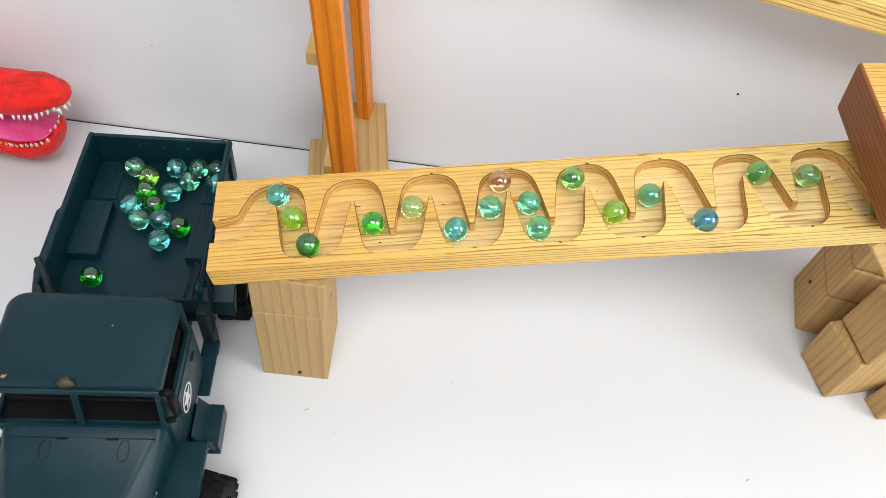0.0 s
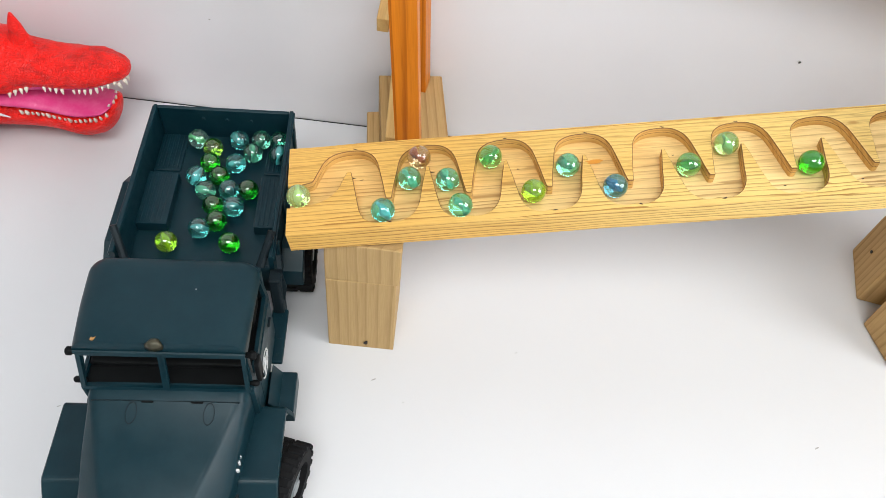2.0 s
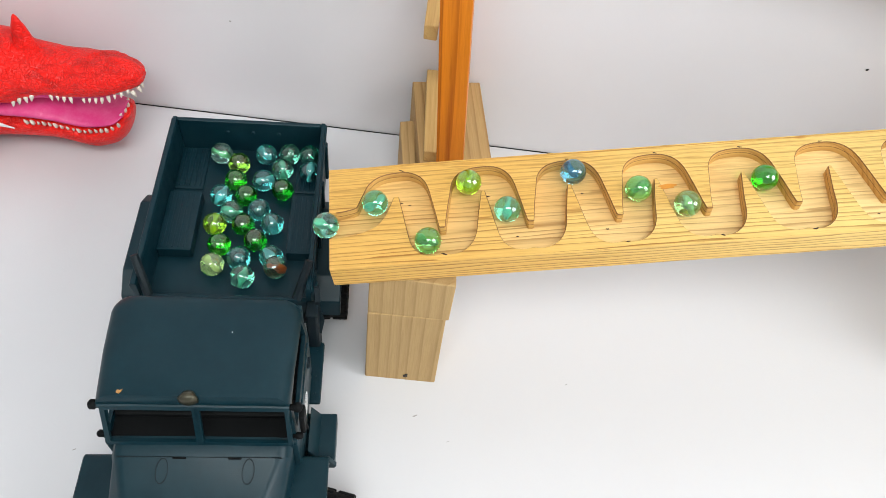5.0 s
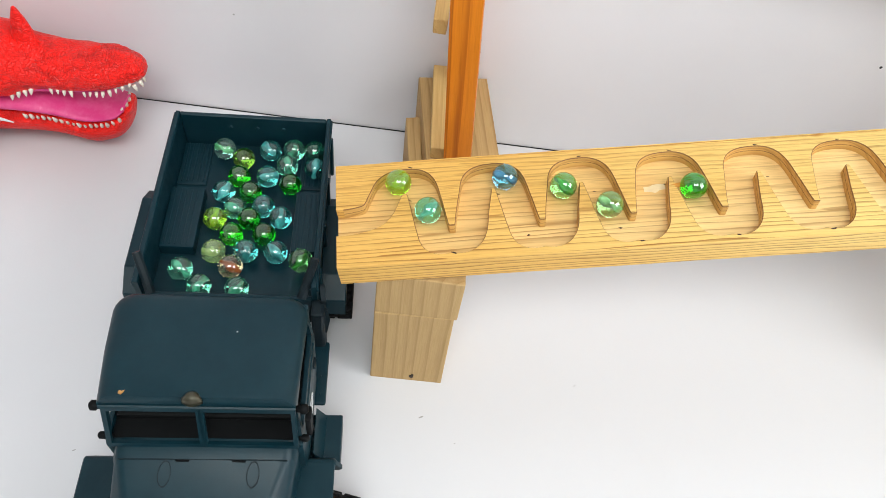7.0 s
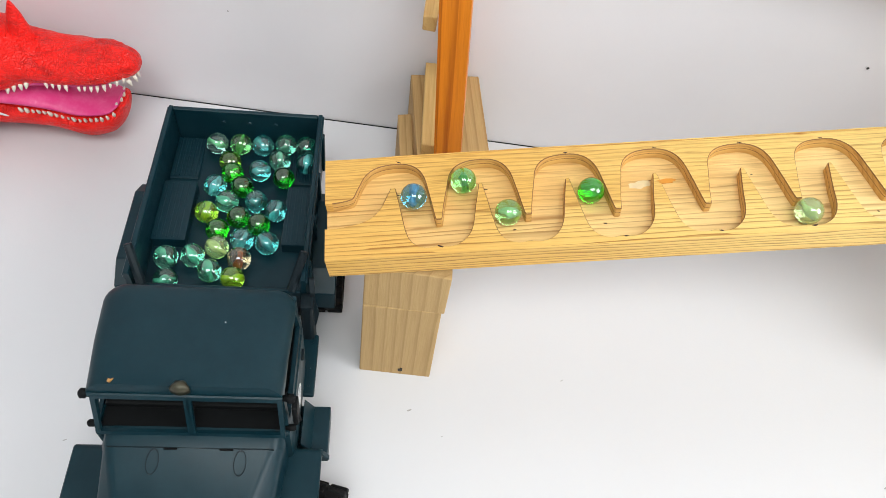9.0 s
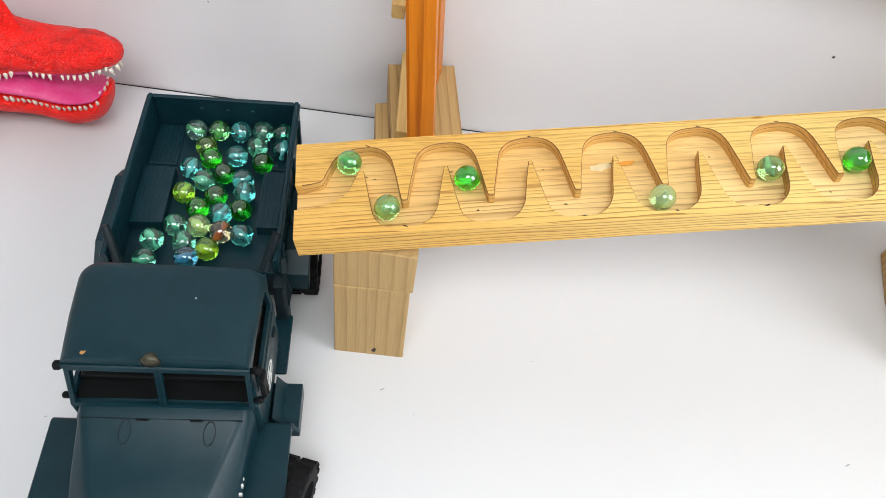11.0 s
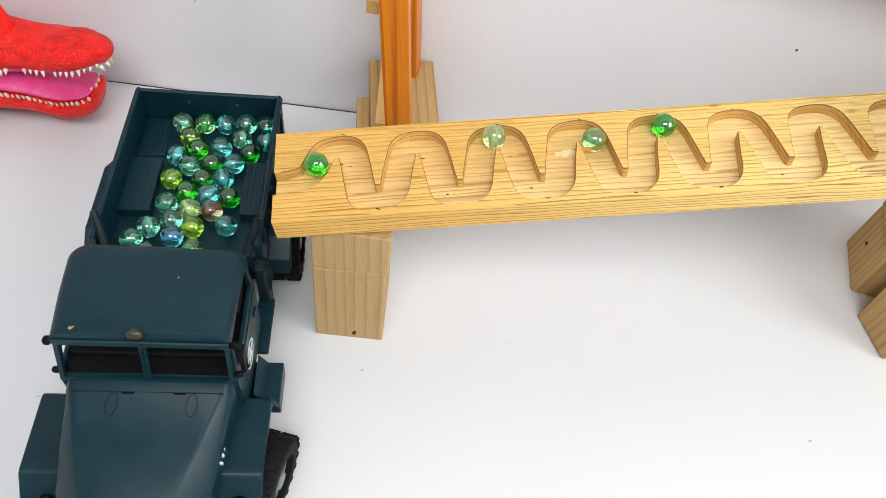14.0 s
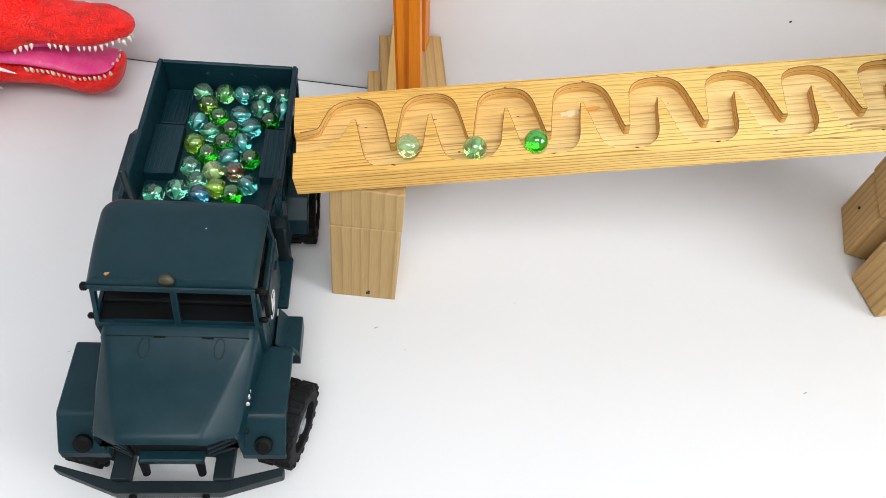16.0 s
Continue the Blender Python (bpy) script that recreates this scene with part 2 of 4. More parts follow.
def box(x0, x1, y0, y1, z0, z1, bevel=0.0, seg=2, bm=None, jitter=0.0, rnd=None):
    mine = bmesh.new()
    vs = [mine.verts.new((x, y, z)) for x in (x0, x1) for y in (y0, y1) for z in (z0, z1)]
    for f in ((0, 1, 3, 2), (4, 6, 7, 5), (0, 4, 5, 1), (2, 3, 7, 6), (0, 2, 6, 4), (1, 5, 7, 3)):
        mine.faces.new([vs[i] for i in f])
    if jitter:
        for v in mine.verts:
            v.co += Vector([rnd.uniform(-jitter, jitter) for _ in range(3)])
    if bevel:
        bmesh.ops.bevel(mine, geom=mine.edges[:], offset=bevel, segments=seg, affect="EDGES", profile=0.6)
    return join(bm, mine)


def join(bm, other):
    if bm is None:
        return other
    me = bpy.data.meshes.new("joined")
    other.to_mesh(me)
    other.free()
    bm.from_mesh(me)
    bpy.data.meshes.remove(me)
    return bm


def prism(profile, axis, lo, hi, bevel=0.0, seg=2, bm=None):
    """A closed outline drawn out along an axis; the outline's two numbers are the other two axes in order."""
    mine = bmesh.new()
    place = {"x": lambda a, b, c: (c, a, b), "y": lambda a, b, c: (a, c, b), "z": lambda a, b, c: (a, b, c)}[axis]
    r0 = [mine.verts.new(place(a, b, lo)) for a, b in profile]
    r1 = [mine.verts.new(place(a, b, hi)) for a, b in profile]
    mine.faces.new(r0)
    mine.faces.new(r1[::-1])
    n = len(profile)
    for i in range(n):
        mine.faces.new((r0[i], r0[(i + 1) % n], r1[(i + 1) % n], r1[i]))
    bmesh.ops.recalc_face_normals(mine, faces=mine.faces)
    if bevel:
        bmesh.ops.bevel(mine, geom=mine.edges[:], offset=bevel, segments=seg, affect="EDGES", profile=0.6)
    return join(bm, mine)


def loft(rings, bm=None, caps=True, closed=True):
    mine = bmesh.new()
    rows = [[mine.verts.new(p) for p in ring] for ring in rings]
    n = len(rows[0])
    for a, b in zip(rows, rows[1:]):
        for i in range(n if closed else n - 1):
            mine.faces.new((a[i], a[(i + 1) % n], b[(i + 1) % n], b[i]))
    if caps:
        mine.faces.new(rows[0][::-1])
        mine.faces.new(rows[-1])
    return join(bm, mine)


def tube(p, q, r0, r1=None, n=12, bm=None):
    r1 = r0 if r1 is None else r1
    p, q = Vector(p), Vector(q)
    a = (q - p).normalized()
    s = a.orthogonal().normalized()
    t = a.cross(s)
    ring = lambda c, r: [c + (s * math.cos(k * math.tau / n) + t * math.sin(k * math.tau / n)) * r for k in range(n)]
    return loft([ring(p, r0), ring(q, r1)], bm)


def quad_frame(corners, width, depth, normal, bm=None):
    """A picture-frame ring round four corners."""
    c = [Vector(k) for k in corners]
    mid = sum(c, Vector()) / 4
    inner = []
    for i in range(4):
        e1 = (c[(i + 1) % 4] - c[i]).normalized()
        e2 = (c[i - 1] - c[i]).normalized()
        inner.append(c[i] + (e1 + e2) * width)
    nrm = Vector(normal) * depth
    mine = bmesh.new()
    a = [mine.verts.new(p) for p in c]
    b = [mine.verts.new(p) for p in inner]
    a2 = [mine.verts.new(p + nrm) for p in c]
    b2 = [mine.verts.new(p + nrm) for p in inner]
    for i in range(4):
        j = (i + 1) % 4
        mine.faces.new((a[i], a[j], b[j], b[i]))
        mine.faces.new((a2[i], b2[i], b2[j], a2[j]))
        mine.faces.new((a[i], a2[i], a2[j], a[j]))
        mine.faces.new((b[i], b[j], b2[j], b2[i]))
    return join(bm, mine)


# ---- the setting ----
WALL_Y = 0.239
RX0, RX1, RY0, ROOF = -1.6, 1.9, -2.3, 2.25
fl = part("floor", box(RX0, RX1, RY0, WALL_Y - 0.0022, -0.05, 0.0), FLOOR_MAT)
tagged(fl, "smooth white floor sheet with faint smudges", "floor", kind="structure")
gp = part("floor_gap", box(RX0, RX1, WALL_Y - 0.0022, WALL_Y + 0.01, -0.05, -0.0030), GAP)
tagged(gp, "thin dark gap between floor and wall sheet", "gap", kind="structure")
wn = part("wall_north", box(RX0, RX1, WALL_Y, WALL_Y + 0.05, -0.0008, ROOF), WALL_MAT)
for x, z, r in ((0.3562, 0.1318, 0.0012), (-0.1380, 0.1020, 0.0008)):
    mk = bmesh.new()
    bmesh.ops.create_circle(mk, cap_ends=True, segments=9, radius=r)
    mk.transform(pose(x, WALL_Y - 0.0004, z, 90))
    part("wall_speck", mk, GAP if x > 0 else SPECK, wn, "tiny dark speck")
for x, y, r in ((0.0380, -0.0260, 0.0011), (0.1450, 0.0100, 0.0006), (0.3730, -0.0420, 0.0012), (-0.1780, -0.0730, 0.0008), (0.0620, -0.0420, 0.0005)):
    mk = bmesh.new()
    bmesh.ops.create_circle(mk, cap_ends=True, segments=9, radius=r)
    mk.transform(pose(x, y, 0.0004, 0, 0, 30) @ Matrix.Diagonal((1.8, 0.5, 1, 1)))
    part("floor_speck", mk, SPECK, fl, "tiny grey scuff")
tagged(wn, "plain off-white wall sheet behind the toys", "wall", kind="structure")
# Unseen walls and ceiling, added to close the space and bounce fill light.
ww = part("unseen_wall_west", box(RX0 - 0.1, RX0, RY0, WALL_Y, 0, ROOF), ROOM_MAT)
tagged(ww, "unseen plain grey plaster wall added to bounce light", "wall", kind="structure")
ws = part("unseen_wall_south", box(RX0, RX1, RY0 - 0.1, RY0, 0, ROOF), ROOM_MAT)
tagged(ws, "unseen plain grey plaster wall added to bounce light", "wall", kind="structure")
we = box(RX1, RX1 + 0.1, RY0, -1.35, 0, ROOF)
we = box(RX1, RX1 + 0.1, -0.15, WALL_Y, 0, ROOF, bm=we)
we = box(RX1, RX1 + 0.1, -1.35, -0.15, 0, 0.72, bm=we)
we = box(RX1, RX1 + 0.1, -1.35, -0.15, 1.98, ROOF, bm=we)
tagged(part("unseen_wall_east", we, ROOM_MAT), "unseen grey plaster wall with a window opening, added to bounce light", "wall", kind="structure")
ce = part("ceiling", box(RX0, RX1, RY0, WALL_Y, ROOF, ROOF + 0.1), ROOM_MAT)
tagged(ce, "unseen plain grey plaster ceiling added to bounce light", "ceiling", kind="structure")


# ---- the grooved board ----
BOARD_U, BOARD_V, BOARD_N = Vector((0.98164, 0.11560, 0.15173)), Vector((-0.11696, 0.99314, 0.0)), Vector((-0.15069, -0.01775, 0.98842))
BOARD_AT = Vector((0.0890, 0.0350, 0.1601))
BOARD_POSE = Matrix.Translation(BOARD_AT) @ Matrix((BOARD_U, BOARD_V, BOARD_N)).transposed().to_4x4()
PERIOD, THICK, DEPTH, HALF = 0.05026, 0.0157, 0.0076, 0.0093
MARBLE_R = 0.0076


def groove_line():
    """The middle of the groove on the board's face: an outlet, eight bends and an inlet."""
    pts = [(-0.1279, 0.0042), (-0.1133, 0.0014), (-0.0956, 0.0055), (-0.0894, 0.0174)]
    rise = [(-0.0419, -0.0091), (-0.0400, 0.0027), (-0.0376, 0.0160)]
    bend = [(-0.0351, 0.0262), (-0.0269, 0.0286), (-0.0191, 0.0266), (-0.0156, 0.0129), (-0.0126, -0.0042), (-0.0097, -0.0143), (-0.0027, -0.0138), (0.0042, -0.0145)]
    for k in range(-1, 7):
        pts += [(PERIOD * k + u, 0.0001 * k + v) for u, v in (rise if k > -1 else []) + bend]
    pts += [(0.3177, -0.0145), (0.3357, -0.0150), (0.4100, -0.0150)]
    p = [np.array(q) for q in pts]
    p = [2 * p[0] - p[1]] + p + [2 * p[-1] - p[-2]]
    out = []
    for i in range(1, len(p) - 2):
        a, b, c, d = p[i - 1:i + 3]
        for j in range(16):
            s = j / 16
            out.append(0.5 * (2 * b + (c - a) * s + (2 * a - 5 * b + 4 * c - d) * s * s + (3 * b - a - 3 * c + d) * s ** 3))
    line = np.array(out + [p[-2]])
    for _ in range(10):
        line[1:-1] = 0.25 * line[:-2] + 0.5 * line[1:-1] + 0.25 * line[2:]
    return line


GROOVE = groove_line()
GROOVE_S = np.concatenate([[0], np.cumsum(np.linalg.norm(np.diff(GROOVE, axis=0), axis=1))])
U0, U1 = -0.1165, 0.402
EDGE_WEAR = 0.0004   # worn edge along the groove


def near_edge(x):
    return -0.0289 + 0.0006 * (x - U0) / 0.36


def far_edge(x):
    return 0.0435 + 0.0004 * (x - U0) / 0.36


def groove_sides():
    tan = np.gradient(GROOVE, axis=0)
    tan /= np.linalg.norm(tan, axis=1)[:, None]
    nrm = np.stack([-tan[:, 1], tan[:, 0]], axis=1)
    sides = []
    for sign in (1, -1):
        pts = []
        for c, n in zip(GROOVE, sign * nrm):
            q = c + HALF * n
            if np.min(np.linalg.norm(GROOVE - q, axis=1)) < HALF - 0.00012 or not U0 < q[0] < U1:
                continue
            if not pts or np.linalg.norm(q - pts[-1][0]) > 0.0006:
                pts.append((q, n))
        ends = [(np.array((x, p[0][1])), np.array((0.0, p[1][1]))) for x, p in ((U0, pts[0]), (U1, pts[-1]))]
        sides.append([ends[0]] + pts + [ends[1]])
    return sides


def grooved_board():
    bm = bmesh.new()
    far, near = groove_sides()
    up = lambda q, z=0.0: bm.verts.new((q[0], q[1], z))
    tf, tn = [[up(q) for q, n in side] for side in (far, near)]
    far, near = [[q - EDGE_WEAR * n for q, n in side] for side in (far, near)]
    bf, bn = [up(q, -DEPTH) for q in far], [up(q, -DEPTH) for q in near]
    rf, rn = [up(q, -0.0005) for q in far], [up(q, -0.0005) for q in near]
    sf, sn = [up(q, -0.0036) for q in far], [up(q, -0.0036) for q in near]
    pf, pn = [up(q, -0.0040) for q in far], [up(q, -0.0040) for q in near]
    xs = [U0 + (U1 - U0) * i / 24 for i in range(25)]
    wob = lambda x, k: 0.0004 * noise.noise((x * 60, k, 0))
    ef = [up((x, far_edge(x) + wob(x, 1))) for x in xs]
    en = [up((x, near_edge(x) + wob(x, 2))) for x in xs]
    gf = [up((v.co.x, v.co.y), -THICK) for v in ef]
    gn = [up((v.co.x, v.co.y), -THICK) for v in en]
    bm.faces.new(tf + ef[::-1])
    bm.faces.new(tn[::-1] + en)
    bm.faces.new(bf + bn[::-1])
    for a, b in ((tf, rf), (rf, sf), (sf, pf), (pf, bf), (bn, pn), (pn, sn), (sn, rn), (rn, tn), (gf, ef), (en, gn)):
        for i in range(len(a) - 1):
            bm.faces.new((a[i], a[i + 1], b[i + 1], b[i]))
    for i in range(24):
        bm.faces.new((gf[i], gn[i], gn[i + 1], gf[i + 1]))
    for e in (0, -1):
        bm.faces.new((ef[e], tf[e], rf[e], sf[e], pf[e], bf[e], bn[e], pn[e], sn[e], rn[e], tn[e], en[e], gn[e], gf[e]))
    for v in bm.verts:
        if abs(v.co.x - U0) < 1e-6:
            v.co.x -= (v.co.y - 0.0075) * 0.045
    bm.normal_update()
    bmesh.ops.triangulate(bm, faces=[f for f in bm.faces if len(f.verts) > 4])
    sharp = [e for e in bm.edges if e.is_manifold and e.calc_face_angle(0) > 1.2
             and any(v.co.y > 0.0410 or v.co.y < -0.0265 for v in e.verts) and all(abs(v.co.z) < 1e-6 and U0 + 0.006 < v.co.x < U1 - 0.006 for v in e.verts)]
    bmesh.ops.bevel(bm, geom=sharp, offset=0.0007, segments=2, affect="EDGES")
    bm.normal_update()
    # Groove walls get darker pine, with thin dark bands at rim and mid depth.
    for f in bm.faces:
        z = [v.co.z for v in f.verts]
        inside = f.calc_center_median()
        within = U0 + 0.004 < inside.x < U1 - 0.004
        if abs(f.normal.z) > 0.9 and abs(inside.z + DEPTH) < 1e-5:
            f.material_index = 2
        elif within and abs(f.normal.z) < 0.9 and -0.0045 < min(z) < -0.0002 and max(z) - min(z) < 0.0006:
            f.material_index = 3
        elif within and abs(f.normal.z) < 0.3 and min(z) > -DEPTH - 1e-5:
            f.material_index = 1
    ob = part("marble_run_board", bm, [PINE, PINE_CUT, PINE_FLOOR, DARK_BAND], None, "", "auto")
    ob.matrix_world = BOARD_POSE
    return tagged(ob, "pale pine board with a winding routed groove, tilted on wooden blocks", "marble run")


run_board = grooved_board()
SCORCH = flat("scorch", (0.055, 0.022, 0.008), 0.8)
RESIN = flat("orange_resin", (0.70, 0.27, 0.02), 0.4)
PUTTY = flat("pale_putty", (0.88, 0.72, 0.42), 0.7)


def blot(name, u, v, z, rx, ry, turn, material, seed, label=""):
    """A thin ragged patch lying on the board."""
    rnd = random.Random(seed)
    edge = [(1 + rnd.uniform(-0.35, 0.35)) for _ in range(12)]
    at = pose(u, v, 0, 0, 0, turn)
    pts = [at @ Vector((rx * e * math.cos(k * math.tau / 12), ry * e * math.sin(k * math.tau / 12), 0)) for k, e in enumerate(edge)]
    return part(name, prism([(p.x, p.y) for p in pts], "z", z - 0.0002, z + 0.00012), material, run_board, label)


_rnd = random.Random(12)
for _k in range(-1, 7):
    for _u, _v, _z, _l in ((-0.0245, 0.0388, 0.0, 0.0020), (-0.0265, 0.0205, -DEPTH, 0.0022), (-0.0200, 0.0195, -DEPTH, 0.0012), (-0.0060, -0.0205, -DEPTH, 0.0018), (-0.0085, -0.0110, -DEPTH, 0.0013), (0.0005, -0.0238, 0.0, 0.0016)):
        if _rnd.random() < 0.62:
            blot("scorch_mark", PERIOD * _k + _u + _rnd.uniform(-0.002, 0.002), _v + (0.0 if _z == 0 else _rnd.uniform(-0.002, 0.002)), _z, _l * _rnd.uniform(0.5, 1.0), 0.0004 * _rnd.uniform(0.7, 1.3), _rnd.uniform(-20, 14), SCORCH, _rnd.randint(0, 999))
blot("resin_stain", 0.0790, 0.0128, 0.0, 0.0052, 0.0014, 4, RESIN, 5, "orange resin stain")
blot("putty_patch", 0.0655, 0.0175, -DEPTH, 0.0060, 0.0030, 6, PUTTY, 6, "pale putty patch")


# ---- wooden supports ----
def wooden_block(name, m, sx, sy, sz, material, label, category="wood block", seed=1, rough=0.0008, group="", worn=0.0011):
    """A sawn block with worn corners, standing on the middle of its base."""
    rnd = random.Random(seed)
    bm = box(-sx / 2, sx / 2, -sy / 2, sy / 2, 0, sz, worn, 3, None, rough, rnd)
    ob = part(name, bm, material, None, "")
    ob.matrix_world = m
    return tagged(ob, label, category, group)


lower = wooden_block("support_block", pose(0.0245, 0.0262, 0, 0, 0, 0.5), 0.0490, 0.052, 0.089, PINE_BLOCK,
                     "tall aged pine block standing on the white floor", seed=3, rough=0.0006)
hole = part("nail_hole", tube((0.0035, -0.0267, 0.0075), (0.0035, -0.0255, 0.0075), 0.0016, 0.0014, 10), DARK_MARK, lower, "dark nail hole")
hole2 = part("nail_hole", tube((0.0042, -0.0267, 0.0095), (0.0042, -0.0255, 0.0095), 0.0009, 0.0009, 8), DARK_MARK, lower, "dark nail hole")
wooden_block("support_slab", pose(0.0248, 0.0268, 0.0890, 0, 0, 1.2), 0.0505, 0.053, 0.0408, PINE_BLOCK,
             "short aged pine slab lying under the grooved board", seed=5, rough=0.0009)

wooden_block("pillar_base", pose(0.0435, 0.1800, 0, 0, 0, 8.5), 0.056, 0.110, 0.0715, BASE_WOOD,
             "wide pale wooden block against the wall", seed=8, rough=0.0008)
wooden_block("side_block", pose(0.0115, 0.1660, 0, 0, 0, 8), 0.0110, 0.070, 0.0560, BASE_WOOD,
             "narrow wooden block beside the wide base", seed=9, rough=0.0008)
wooden_block("cross_bar", pose(0.0262, 0.1900, 0.0718, 0, 0, 3), 0.0105, 0.090, 0.0105, PINE_BAR,
             "thin pale pine bar lying on the base block", "wood bar", seed=10, rough=0.0003)


def leaning_plank(name, p, q, width, thick, turn, material, label, seed, square=False):
    """A plank between two heights, its face turned about its own length."""
    p, q = Vector(p), Vector(q)
    up = (q - p).normalized()
    side = (Vector((1, 0, 0)) - up * up.x).normalized() if square else None
    frame_of = Matrix((side, up.cross(side), up)).transposed().to_4x4() if square else up.to_track_quat("Z", "Y").to_matrix().to_4x4()
    m = Matrix.Translation(p) @ frame_of @ pose(0, 0, 0, 0, 0, turn)
    rnd = random.Random(seed)
    ob = part(name, box(-width / 2, width / 2, -thick / 2, thick / 2, 0, (q - p).length, 0.0008, 2, None, 0.0003, rnd), material)
    ob.matrix_world = m
    return tagged(ob, label, "wood plank")


leaning_plank("front_plank", (0.0440, 0.1353, 0.0718), (0.0180, 0.1330, 0.42), 0.0190, 0.0100, -2, ORANGE_WOOD,
              "orange stained pine plank with dark knot, standing upright", 21, True)
leaning_plank("rear_plank", (0.0465, 0.2235, 0.0718), (0.0230, 0.2270, 0.42), 0.0180, 0.0100, 0, ORANGE_WOOD,
              "orange stained pine plank standing against the wall", 22)
wooden_block("upper_bar", pose(0.0195, 0.1880, 0.1870, 0, 0, 0), 0.0085, 0.096, 0.0110, PINE_BAR,
             "pale pine bar fixed between the plank and the wall", "wood bar", seed=12, rough=0.0003)

STACK = "blocks under the high end"


def corner_block(corner, turn, east, north, z0, height, label, seed, rough=0.0010):
    """A block given by its south-west corner."""
    m = pose(corner[0], corner[1], z0, 0, 0, turn) @ pose(east / 2, north / 2, 0)
    return wooden_block("stack_block", m, east, north, height, STACK_WOOD, label, seed=seed, rough=rough, group=STACK, worn=0.0030)


knotted = corner_block((0.4405, 0.1000), -11, 0.070, 0.056, 0.0, 0.0530, "aged pine block on the floor with a small knot", 31)
part("knot", tube((-0.0362, 0.0030, 0.0290), (-0.0345, 0.0030, 0.0290), 0.0016, 0.0012, 9), DARK_MARK, knotted, "small dark knot")
corner_block((0.4417, 0.1000), -10, 0.070, 0.056, 0.0530, 0.0360, "aged pine block stacked on another", 32)
corner_block((0.4420, 0.1012), -12, 0.070, 0.056, 0.0890, 0.0550, "aged pine block in the middle of the stack", 33)
corner_block((0.4430, 0.1005), -11, 0.070, 0.056, 0.1440, 0.0540, "aged pine block at the top of the stack", 37)
corner_block((0.4488, 0.0339), 15, 0.085, 0.0430, 0.0, 0.0545, "worn pine block set aslant on the floor", 34, 0.0014)
corner_block((0.4540, 0.0345), 12, 0.080, 0.0430, 0.0545, 0.0530, "worn pine block lying aslant on a block", 35, 0.0014)
wooden_block("stack_block", pose(0.5130, 0.0340, 0, 0, 0, 12), 0.050, 0.020, 0.026, STACK_WOOD, "small reddish pine offcut on the floor", seed=36, rough=0.0014, group=STACK)
leaning_plank("prop_slat", (0.4600, 0.0520, 0.1090), (0.3900, 0.0500, 0.1840), 0.0100, 0.0080, 10, PINE_BAR, "thin pale pine slat propped under the grooved board", 41)
wooden_block("offcut_bar", pose(0.4720, 0.0600, 0.1082, 0, 0, 30), 0.060, 0.016, 0.009, PINE_BAR, "short pale pine offcut lying on a worn block", "wood bar", seed=42, rough=0.0004)

fb = box(0, 0.30, -0.105, 0, -0.010, 0.028, 0.0022, 3)
# The end face takes a darker pine, its shade put into the colour.
for f in fb.faces:
    f.normal_update()
    f.material_index = 1 if f.calc_center_median().x < 0.002 else 0
feeder = part("feeder_board", fb, [PINE, SHADED_PINE])
feeder.matrix_world = pose(0.3690, 0.1350, 0.2235, 0, -9, 0)
tagged(feeder, "thick pine board with shade-darkened brown end grain, sloping onto the run", "wood board")
rail = part("upper_rail", box(0, 0.45, -0.022, 0.022, 0, 0.019, 0.0012, 2), PINE)
rail.matrix_world = pose(0.2200, 0.2080, 0.2644, 0, 8.1, 0)
tagged(rail, "pale pine rail running along the wall", "wood board")


# ---- the toy truck ----
TRUCK_POSE = pose(-0.0775, -0.0860, 0, 0, 0, 5.5)


def roof_ring(inset, z, front, n=6):
    """The roof's outline: square in front, rounded behind, a little wider at the back."""
    r = 0.0105 - 0.2 * inset
    pts = [(-0.0462 + inset, front), (0.0484 - inset, front), (0.0497 - inset, 0.028)]
    for cx, a0 in ((0.0505 - inset - r, 0), (-0.0498 + inset + r, 90)):
        for i in range(n + 1):
            a = radians(a0 + 90 * i / n)
            pts.append((cx + r * math.cos(a), 0.0618 - 0.6 * inset - r + r * math.sin(a)))
    pts.append((-0.0488 + inset, 0.028))
    return [(x, y, z) for x, y in pts]


